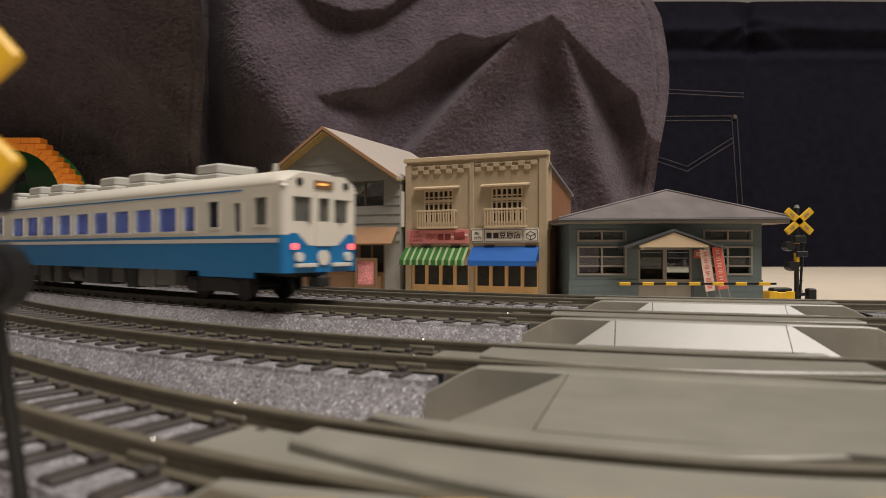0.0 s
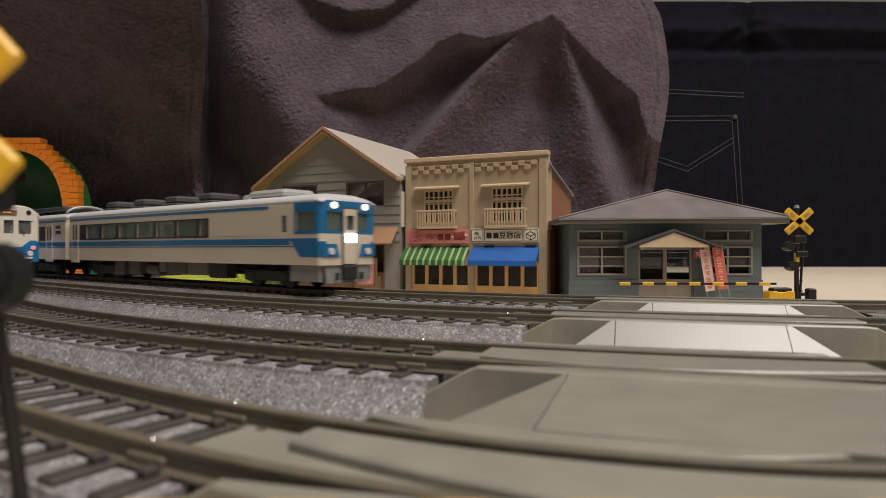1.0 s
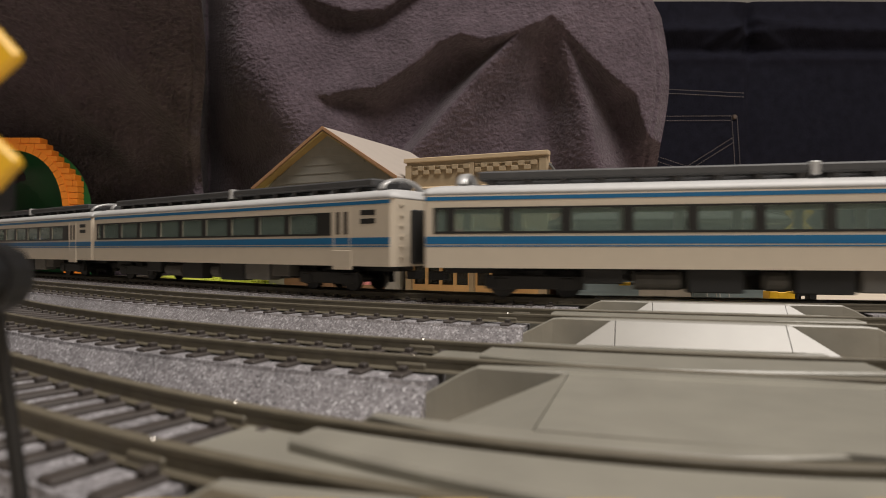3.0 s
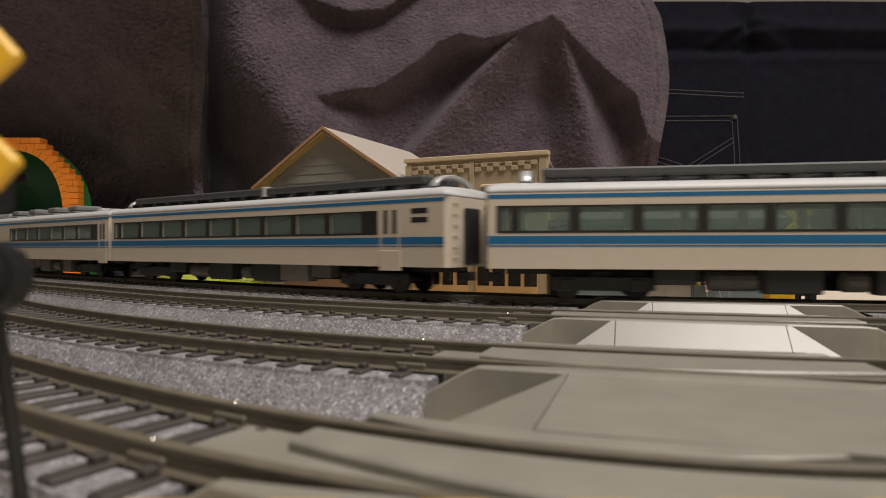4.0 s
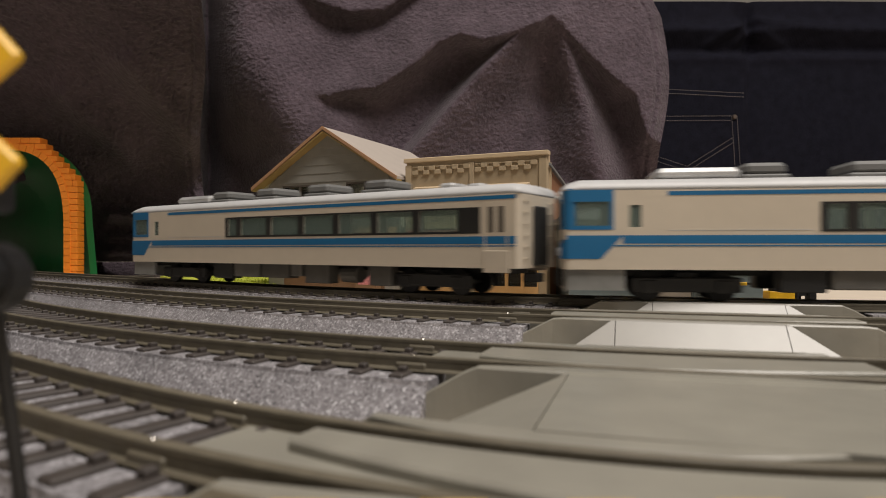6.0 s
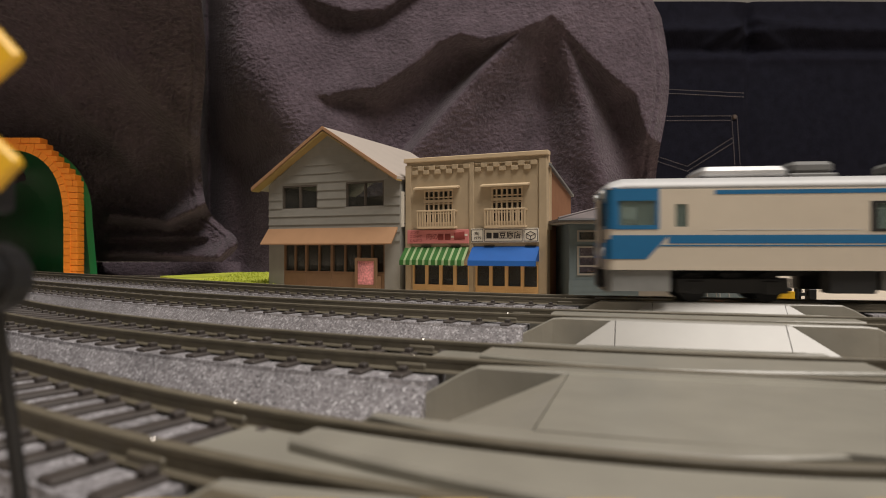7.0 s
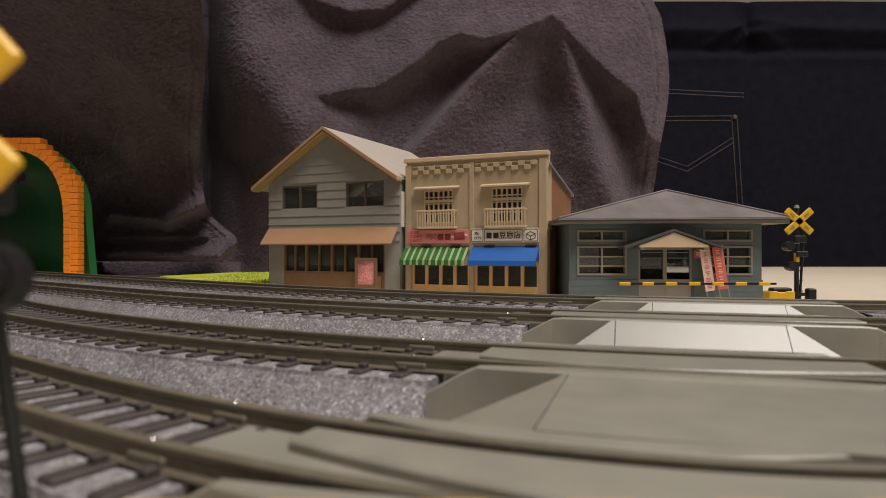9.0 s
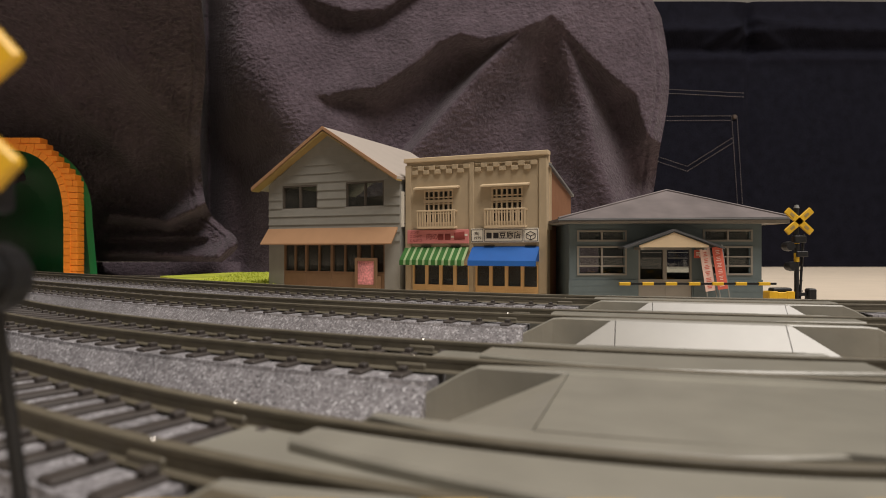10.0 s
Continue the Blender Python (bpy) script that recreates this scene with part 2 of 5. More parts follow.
                        self.f.append([vert(*b, y0), vert(*a, y0), vert(*a, y1), vert(*b, y1)])
        return self

    def turned(self, m):
        self.v = [tuple(m @ Vector(p)) for p in self.v]
        return self


def mesh_of(name, mb, material, smooth=False):
    me = bpy.data.meshes.new(name)
    me.from_pydata([(x * M, y * M, z * M) for x, y, z in mb.v], [], mb.f)
    me.materials.append(material)
    bm = bmesh.new()
    bm.from_mesh(me)
    bmesh.ops.recalc_face_normals(bm, faces=bm.faces)
    bm.to_mesh(me)
    bm.free()
    if smooth:
        me.polygons.foreach_set("use_smooth", [True] * len(me.polygons))
    me.update()
    return me


def part(name, mb, material, parent=None, label="", smooth=False):
    ob = new(name, mesh_of(name, mb, material, smooth))
    if parent:
        ob.parent = parent
    if label:
        ob["label"] = label
    return ob


def thing(name, m, label, category, group="", kind=""):
    ob = new(name)
    ob.empty_display_size = 0.005
    ob.matrix_basis = m
    return tagged(ob, label, category, group, kind)


def mm(x, y, z, rz=0):
    return pose(x * M, y * M, z * M, 0, 0, rz)


# ---- the line of the tracks ----
def make_line():
    """Points of the rearmost track's far rail: (s, x, y, heading); it runs from the tunnel to the crossing."""
    rows, ds = [], 2.0
    x, y, h, s = -56.8, 190.3, radians(37.57), 0.0
    fwd = []
    while s < 1700:
        fwd.append((s, x, y, h))
        w = 1 / (1 + math.exp(-(s - 70.0) / 6)) if s < 600 else 1
        k = (2.8 * (1 - w) + 3.6 * w) / 1000 if s < 170 else 0.0009 if h > radians(1.8) else 0.0
        x, y, h, s = x + math.cos(h) * ds, y - math.sin(h) * ds, h - k * ds, s + ds
    x, y, h, s = -56.8, 190.3, radians(37.57), 0.0
    while s > -1800:
        k = 1 / 240 if s < -235 and h > 0 else 0.0
        x, y, h, s = x - math.cos(h) * ds, y + math.sin(h) * ds, h - k * ds, s - ds
        rows.append((s, x, y, h))
    return rows[::-1] + fwd


def near_line(a, b, c, d, x0, x1, radius):
    """A track of its own bend: y = a + bx + cxx + dxxx from x0 to x1, then easing into straight track,
    with a last bend beside the tunnel's; s is 0 at x = 0."""
    def run(sign):
        rows, x, y, h, s, ds = [], 0.0, a, 0.0, 0.0, 0.5
        while abs(s) < 1700:
            if x0 < x < x1:
                h = -math.atan(b + 2 * c * x + 3 * d * x * x)
            elif s < radius - 510:
                h = max(0.0, h - ds / radius)
            else:
                h += (radians(1.8 if sign > 0 else 37.57) - h) * 0.006
            if round(abs(s) / ds) % 4 == 0:
                rows.append((s, x, y, h))
            x, y, s = x + sign * math.cos(h) * ds, y - sign * math.sin(h) * ds, s + sign * ds
        return rows
    return run(-1)[:0:-1] + run(1)


LINE = make_line()
LINES = (LINE, LINE, near_line(71.105, -0.4035, 0.002972, -0.000002, -82, 41, 170), near_line(35.262, -0.422, 0.007312, 0.000053, -44, 20, 140))


def on_line(s, off, k=0):
    """Place and heading at s along track k's line, off millimetres towards the near side."""
    rows = LINES[k]
    i = max(0, min(len(rows) - 2, int((s - rows[0][0]) / 2.0)))
    a, b = rows[i], rows[i + 1]
    t = (s - a[0]) / 2.0
    x, y, h = (a[j] + (b[j] - a[j]) * t for j in (1, 2, 3))
    return x - off * math.sin(h), y - off * math.cos(h), h


FAR = (0.0, 34.7, 0.0, 0.0)       # far rail of each track from its line; the two near tracks have lines of their own
GAUGE = (9.4, 9.4, 10.2, 8.0)
CENTRE = [f + g / 2 for f, g in zip(FAR, GAUGE)]


def sweep(profile, s0, s1, step, k, jitter=0.0):
    """A closed profile (offset to the far side, height) carried along a track."""
    rings = []
    n = max(1, round((s1 - s0) / step))
    for i in range(n + 1):
        s = s0 + (s1 - s0) * i / n
        ring = []
        for o, z in profile:
            x, y, h = on_line(s, CENTRE[k] - o, k)
            ring.append((x, y, z + (random.uniform(-jitter, jitter) if z > 0.1 else 0)))
        rings.append(ring)
    return MB().loft(rings, True, True)


CROSS = ((100.5, 154.0), (97.5, 145.0), (2.2, 45.0), (-11.5, 28.0))    # deck plates along each track
ROAD = ((116.0, 138.5), (110.8, 130.0), (15.6, 37.5), (1.5, 20.0))     # carriageway on them


def build_track(k):
    g = GAUGE[k] / 2
    shift = 0.0 if k < 2 else -100.0     # the near lines count from the crossing
    t = thing("railway_track", Matrix(), "model railway track with brown rails on moulded grey ballast", "track", "parallel tracks")
    bed = [(-12.8, 0), (-8.6, 5.9)] + [(-8.5 + 17.0 * i / 8, 6.3) for i in range(9)] + [(8.6, 5.9), (12.8, 0)]
    for a, b in ((-420 + shift, CROSS[k][0] + 1.5), (CROSS[k][1] - 1.5, 330 + shift)):
        part("ballast_bed", sweep(bed, a, b, 1.0, k, 0.035), BALLAST, t, "speckled purple-grey ballast shoulder")
    part("ballast_bed", sweep(bed, -1500, -420 + shift, 20, k), BALLAST, t)
    part("ballast_bed", sweep(bed, 330 + shift, 1500, 20, k), BALLAST, t)
    for o in (-g, g):
        web = [(o - 0.75, 6.55), (o + 0.75, 6.55), (o + 0.7, 6.7), (o + 0.38, 6.85), (o + 0.38, 7.45), (o + 0.42, 7.6), (o + 0.42, 7.92), (o + 0.3, 8.0), (o - 0.3, 8.0), (o - 0.42, 7.92), (o - 0.42, 7.6), (o - 0.38, 7.45), (o - 0.38, 6.85), (o - 0.7, 6.7)]
        part("rail", sweep(web, -1500, 1500, 2 if k > 1 else 4, k), RAILMETAL, t, "brown weathered metal rail")
    for o in (-g, g):
        x, y, h = on_line(CROSS[k][0] - (3.0 + 0.33 * o if k > 1 else 1.4), CENTRE[k] - o, k)
        jn = part("rail_joiner", MB().box(-1.6, 1.6, -0.62, 0.62, 6.6, 7.35, 0.15), RAILMETAL, t, "metal rail joiner")
        jn.matrix_basis = pose(x * M, y * M, 0, 0, 0, -math.degrees(h))
        # an added shiny nub stands in for the glint on the rail top
        nub = part("joint_glint", MB().cyl((0, 0, 7.9), (0, 0, 8.12), 0.3, 0.12, 10), BRIGHT, jn, "shiny nub added for the glint at the rail joint", True)
    sl = MB().box(-0.75, 0.75, -8.2, 8.2, 5.4, 6.65, 0.12)
    for o in (-g, g):
        for q in (-1.35, 1.35):
            sl.box(-0.4, 0.4, o + q - 0.45, o + q + 0.45, 6.5, 7.15, 0.1)
    me = mesh_of("sleeper", sl, SLEEPER)
    s = -330.0 + shift
    while s < 300 + shift:
        if CROSS[k][0] < s < CROSS[k][1]:
            s += 4.1
            continue
        x, y, h = on_line(s, CENTRE[k], k)
        ob = new("sleeper", me)
        ob.parent = t
        ob.matrix_basis = pose(x * M, y * M, 0, 0, 0, -math.degrees(h))
        s += 4.1
    return t


def plate_along(s0, s1, k, profile):
    """A plate beside a rail; its section (offset, height) may change along the line."""
    rings = []
    for i in range(37):
        q = s0 + (s1 - s0) * i / 36
        ring = []
        for o, z in profile(q):
            x, y, h = on_line(q, CENTRE[k] - o, k)
            ring.append((x, y, z))
        rings.append(ring)
    return MB().loft(rings, True, True)


def slab_side(k, side):
    """The near flank of the third track, where the plates begin later."""
    return k == 2 and side < 0


def build_crossing(k):
    """Plates between and beside the rails of one track, and the road ramps up to them."""
    s0, s1 = CROSS[k]
    wing = (9.4, 8.2, 9.0, 9.0)[k]
    t = thing("crossing_deck", Matrix(), "grey-beige plastic level crossing plates over one track", "level crossing", "crossing plates")
    g = GAUGE[k] / 2
    flare = lambda q, n: max(0.0, 1 - (q - s0) / n, 1 - (s1 - q) / n)

    def plate(q):
        near, far = -g + 1.5 + 3.2 * flare(q, 20), g - 1.2
        return [(near, 5.5), (far, 5.5), (far, 7.6), (far - 0.2, 7.8), (near + 0.2, 7.8), (near, 7.6)]

    part("deck_plate", plate_along(s0 + 4, s1 - 4, k, plate), DECK, t)
    part("deck_underlay", plate_along(s0 - 1.5, s1 + 1.5, k, lambda q: [(-g + 1.2, 5.5), (g - 1.2, 5.5), (g - 1.2, 7.1), (-g + 1.2, 7.1)]), DECK, t)
    for side in (-1, 1):
        e = lambda o: side * (g + o)

        def shoulder(q):
            a = 0.6 + 2.6 * flare(q, 13)
            b = max(2.9, a + 0.8)
            f = 3.4 * flare(q, 5.5)
            return [(e(a), 3.0), (e(a), 7.75 - f), (e(a + 0.15), 7.9 - f), (e(b - 0.2), 7.9 - f), (e(b), 7.7 - f), (e(b + 0.5), 0.4), (e(b + 0.5), 0.1)]

        part("shoulder_plate", plate_along(s0 + (1.2 if slab_side(k, side) else 0.0), s1, k, shoulder), DECK, t)
        # ramp: a middle panel and two flared wings
        r0, r1 = ROAD[k]
        if k == 3 and side > 0:
            continue
        slab = slab_side(k, side)      # the level stretch between the two near tracks
        end, low = (20.8, 7.92) if slab else (9.4, 1.6)
        for a0, a1, b0, b1 in ((r0, r1, r0, r1), (r0 - 0.1, r0 - 0.1, r0 - wing, r0 - 0.12), (r1 + 0.1, r1 + 0.1, r1 + 0.12, r1 + wing)):
            rows = []
            for o, z, f in ((2.7, 7.95, 0.0), (3.3, 7.75, 0.07), (end, low, 1.0), (end, 0.1, 1.0)):
                row = []
                for i in range(9):
                    p0, p1 = a0 + (b0 - a0) * f, a1 + (b1 - a1) * f
                    x, y, h = on_line(p0 + (p1 - p0) * i / 8, CENTRE[k] - e(o), k)
                    outer = (8 - i if a0 < r0 else i) / 8 if a0 == a1 else 0
                    row.append((x, y, max(0.1, z - (0.05 if a0 == a1 else 0) - (2.4 * f * outer if slab else 0))))
                rows.append(row)
            rows.append([(q[0], q[1], 0.1) for q in rows[0]])
            a = MB().loft(rows + [rows[0]], False)
            a.poly([r[0] for r in rows]).poly([r[-1] for r in rows])
            # sloping ramps take the lightened plastic, the level panel the plain deck tone
            part("ramp" if a0 != a1 else "ramp_wing", a, DECK if slab else RAMP, t, "level grey-beige road panel" if slab else "sloping road ramp, lit tone in its colour")
    return t


# ---- room shell and table ----
def build_room():
    tb = part("table", MB().box(-2200, 2200, -900, 1400, -20, 0), TABLE, None)
    tagged(tb, "cream table top under the whole layout", "table", kind="structure")
    for name, b in (("wall_north", (-2240, 2240, 1400, 1440, -20, 2400)), ("wall_south", (-2240, 2240, -940, -900, -20, 2400)),
                    ("wall_west", (-2240, -2200, -900, 1400, -20, 2400)), ("wall_east", (2200, 2240, -900, 1400, -20, 2400))):
        tagged(part(name, MB().box(*b), WALLPAINT), "plain painted room wall", "wall", kind="structure")
    tagged(part("ceiling", MB().box(-2240, 2240, -940, 1440, 2400, 2440), WALLPAINT), "plain pale room ceiling", "ceiling", kind="structure")


# ---- cloth backdrop ----
def cloth(x0, x1, z0, z1, y0, nx, nz, folds, right_edge=None, left_edge=None, lean=0.0, deep=1.0, pile=0.8, wide=1.0, crests=()):
    """A hanging sheet with crests and hollows (x, z to x, z, width, height), leaning back or forward."""
    zs = [z0 + (z1 - z0) * j / nz for j in range(nz + 1)]
    lo = np.array([left_edge(z) if left_edge else x0 for z in zs])
    hi = np.array([right_edge(z) if right_edge else x1 for z in zs])
    t = np.linspace(0, 1, nx + 1)
    X = lo[:, None] + (hi - lo)[:, None] * t[None, :]
    Z = np.repeat(np.array(zs)[:, None], nx + 1, 1)
    up, down = np.zeros_like(X), np.zeros_like(X)
    for a, b, c, d, w, h in folds:
        vx, vz = c - a, d - b
        q = np.clip(((X - a) * vx + (Z - b) * vz) / (vx * vx + vz * vz), 0, 1)
        dist = np.hypot(X - a - q * vx, Z - b - q * vz)
        side = ((Z - b) * vx - (X - a) * vz) / math.hypot(vx, vz) * (1 if vx > 0 else -1)
        # gentle above the crest, steep where the cloth falls below it
        skew = np.clip(side / np.maximum(dist, 0.5), -1, 1)
        q = dist / (w * (wide * (1.0 + 0.42 * skew) if h > 0 else 1.0))
        v = h * np.exp(-(np.sqrt(q * q + 0.25) - 0.5) / 1.7)
        if h > 0:
            v = 0.62 * v + 0.38 * h * np.exp(-(dist / (0.8 * w)) ** 2)
        if h > 0:
            up += v ** 4
        else:
            down += v
    d = (up ** 0.25 + down) * deep
    high = np.zeros_like(X)
    for h, wl, wr, bend, way in crests:
        best, side = np.full(X.shape, 1e9), np.zeros_like(X)
        for (a, b), (c, e) in zip(way, way[1:]):
            vx, vz = c - a, e - b
            q = np.clip(((X - a) * vx + (Z - b) * vz) / (vx * vx + vz * vz), 0, 1)
            dist = np.hypot(X - a - q * vx, Z - b - q * vz)
            turn = (vx * (Z - b) - vz * (X - a)) / math.hypot(vx, vz)
            near = dist < best
            best, side = np.where(near, dist, best), np.where(near, turn, side)
        # a soft change from one flank to the other
        mix = 0.5 + 0.5 * np.tanh(side / max(1.6, bend * 0.5))
        w = wr + (wl - wr) * mix
        high += (h * np.exp(-(np.sqrt(best * best + bend * bend) - bend) / w)) ** 10
    d += high ** 0.1
    edge = np.minimum(t, 1 - t)[None, :] * (hi - lo)[:, None]
    d -= 6.0 * np.exp(-(edge / 5.0) ** 2) + 1.6 * np.exp(-((edge - 9.0) / 1.6) ** 2)
    rows = []
    for j in range(nz + 1):
        row = []
        for i in range(nx + 1):
            x, z = float(X[j, i]), float(Z[j, i])
            e = float(d[j, i]) + 3.0 * noise.noise(Vector((x * 0.012, z * 0.012, 3.1))) + 1.0 * noise.noise(Vector((x * 0.05, z * 0.05, 7.7)))
            e += pile * (noise.noise(Vector((x * 0.42, z * 0.55, 1.7))) + 0.7 * noise.noise(Vector((x * 0.9, z * 1.1, 5.2))))
            y = y0 + lean * z - e
            k = y / y0
            row.append((x * k, y, max(0.3, EYE + (z - EYE) * k)))
        rows.append(row)
    return MB().loft(rows, False)


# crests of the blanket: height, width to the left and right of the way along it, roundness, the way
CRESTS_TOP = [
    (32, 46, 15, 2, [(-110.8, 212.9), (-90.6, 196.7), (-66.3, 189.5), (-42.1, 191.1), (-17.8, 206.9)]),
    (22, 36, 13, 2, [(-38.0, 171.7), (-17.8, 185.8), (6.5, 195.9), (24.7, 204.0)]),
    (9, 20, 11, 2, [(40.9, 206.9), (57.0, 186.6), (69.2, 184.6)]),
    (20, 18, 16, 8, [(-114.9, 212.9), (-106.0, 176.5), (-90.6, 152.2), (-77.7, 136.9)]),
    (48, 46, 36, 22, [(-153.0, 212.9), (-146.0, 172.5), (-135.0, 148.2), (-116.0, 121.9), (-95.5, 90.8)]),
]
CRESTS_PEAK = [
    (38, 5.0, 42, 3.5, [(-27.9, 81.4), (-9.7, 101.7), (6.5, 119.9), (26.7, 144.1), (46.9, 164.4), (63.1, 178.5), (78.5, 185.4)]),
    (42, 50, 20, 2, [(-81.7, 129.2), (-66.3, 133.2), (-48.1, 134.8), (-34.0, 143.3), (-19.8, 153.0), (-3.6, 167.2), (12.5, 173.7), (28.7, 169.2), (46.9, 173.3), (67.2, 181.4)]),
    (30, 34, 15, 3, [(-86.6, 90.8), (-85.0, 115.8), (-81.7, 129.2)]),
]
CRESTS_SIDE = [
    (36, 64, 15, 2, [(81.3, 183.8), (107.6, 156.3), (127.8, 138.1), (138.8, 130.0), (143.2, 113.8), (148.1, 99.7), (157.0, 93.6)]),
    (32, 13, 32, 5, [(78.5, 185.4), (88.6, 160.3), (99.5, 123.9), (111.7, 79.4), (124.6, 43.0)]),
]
HOLLOWS = [
    (-169.0, 225.0, -167.0, 30.0, 4.5, -60.0),
    (69.2, 166.4, 74.0, 123.9, 7, -8),
    (74.0, 123.9, 77.7, 75.4, 8, -12),
    (34.8, 119.9, 26.7, 83.5, 20, -6),
    (117.7, 115.8, 131.9, 63.2, 13, -7),
    (-146.0, 80.0, -142.0, 8.0, 13.0, -36.0),
]
LEFT_FOLDS = [
    (-276.5, 129.5, -230.6, 87.5, 11.5, 4.0),
    (-230.6, 152.4, -184.8, 98.9, 13.0, 5.0),
    (-167.6, 194.4, -161.1, 64.5, 9.2, 9.0),
    (-242.1, 42.4, -200.1, 38.6, 6.1, 9.0),
    (-200.1, 38.6, -165.7, 55.0, 6.9, 11.0),
    (-165.7, 55.0, -157.3, 98.9, 8.4, 6.0),
    (-242.1, 15.7, -165.7, 11.8, 8.4, 13.0),
    (-242.1, 26.4, -173.4, 27.1, 4.6, 7.0),
    (-165.7, 11.8, -144.7, 24.4, 9.2, 13.0),
    (-144.7, 24.4, -146.6, 39.7, 8.4, 12.0),
    (-299.4, 72.2, -261.2, 60.7, 15.3, 4.0),
]


def build_cloths():
    edge = lambda z: 150.0 + 12.0 * math.exp(-((z - 140) / 55.0) ** 2) - max(0, 70 - z) * 0.06 - max(0, z - 185) * 0.35
    left = lambda z: -196.0 + 7 * math.sin(z * 0.02)
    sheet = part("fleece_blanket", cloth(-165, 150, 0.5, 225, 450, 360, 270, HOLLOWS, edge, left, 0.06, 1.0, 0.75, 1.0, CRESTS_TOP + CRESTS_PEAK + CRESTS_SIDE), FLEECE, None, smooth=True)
    tagged(sheet, "brown-grey fleece blanket draped in peaked folds as backdrop", "blanket")
    # same fleece as the blanket; the strong forward lean shapes its shade
    low = part("fleece_curtain", cloth(-420, -150, 9.0, 215, 458, 280, 220, LEFT_FOLDS, lambda z: -175.0 + 24 * math.exp(-((z - 22) / 17.0) ** 2) + 2 * math.sin(z * 0.05), None, -0.80, 3.4, 1.0, 1.1), FLEECE, None, smooth=True)
    tagged(low, "brown-grey fleece with a rolled hem, leaned forward to darken it", "blanket")
    # added strip that hides the bright table, for the dark gap under the hem
    part("hem_gap_strip", cloth(-480, -150, 0.4, 9.5, 429, 60, 8, [], lambda z: -138.0, None, 0.5, 1.0, 0.3), FLEECE, low, "fleece strip added to darken the gap below the hem", True)
    # denim trousers hung at the far side
    mb = MB()
    rows = []
    for j in range(121):
        z = 0.5 + 270 * j / 120
        row = []
        for i in range(161):
            x = 190 + 420 * i / 160
            d = 2.0 * noise.noise(Vector((x * 0.01, z * 0.01, 1.0)))
            d += 9 / (1 + ((z - 240) / 7.0) ** 2) - 7 / (1 + ((z - 222) / 6.0) ** 2) + 4 / (1 + ((z - 212) / 5.0) ** 2)
            pinch = math.exp(-((x - 312 + (z - 235) * 0.15) / 9.0) ** 2)
            d -= 12 * pinch * math.exp(-((z - 238) / 22.0) ** 2)
            d -= 2.5 * math.exp(-((x - 312) / 2.5) ** 2)
            for ax, az, bx, bz, hh in ((304, 247, 268, 226, 6), (306, 236, 288, 221, 4), (318, 250, 372, 243, 6), (317, 238, 352, 222, 5), (250, 104, 214, 108, 4)):
                q = min(1, max(0, ((x - ax) * (bx - ax) + (z - az) * (bz - az)) / ((bx - ax) ** 2 + (bz - az) ** 2)))
                d += hh * (1 - 0.6 * q) * math.exp(-((x - ax - q * (bx - ax)) ** 2 + (z - az - q * (bz - az)) ** 2) / 20.0)
            row.append((x, 640 - d, z))
        rows.append(row)
    mb.loft(rows, False)
    jeans = part("denim_trousers", mb, DENIM, None, smooth=True)
    tagged(jeans, "dark navy denim trousers hung as backdrop with stitched pocket", "trousers")
    part("pocket", MB().prism([(170, 637.2, 152), (298, 637.2, 152), (297, 637.2, 60), (170, 637.2, 60)], (0, 1.0, 0)), DENIM, jeans, "sewn back pocket")
    lines = [((205, 181), (305, 176)), ((205, 177), (305, 172)), ((205, 152.5), (292, 153)), ((205, 148), (292, 148.5)), ((292, 153), (298, 63)), ((297.5, 153), (303, 63)),
             ((205, 116), (247, 102)), ((205, 111), (247, 97)), ((247, 102), (293, 131)), ((247, 97), (295, 127))]
    for (a, b), (c, d) in lines:
        st = MB()
        n = int(math.hypot(c - a, d - b) / 2.6)
        for i in range(n):
            t0, t1 = i / n, (i + 0.62) / n
            st.cyl((a + (c - a) * t0, 635.8, b + (d - b) * t0), (a + (c - a) * t1, 635.8, b + (d - b) * t1), 0.26, seg=5)
        part("stitching", st, THREAD, jeans, "row of pale stitches")
    part("rivet", MB().cyl((295, 637, 152), (295, 634.5, 152), 2.6, 1.9), mat("copper_rivet", (0.13, 0.10, 0.085), 0.45, 0.7), jeans, "copper rivet")


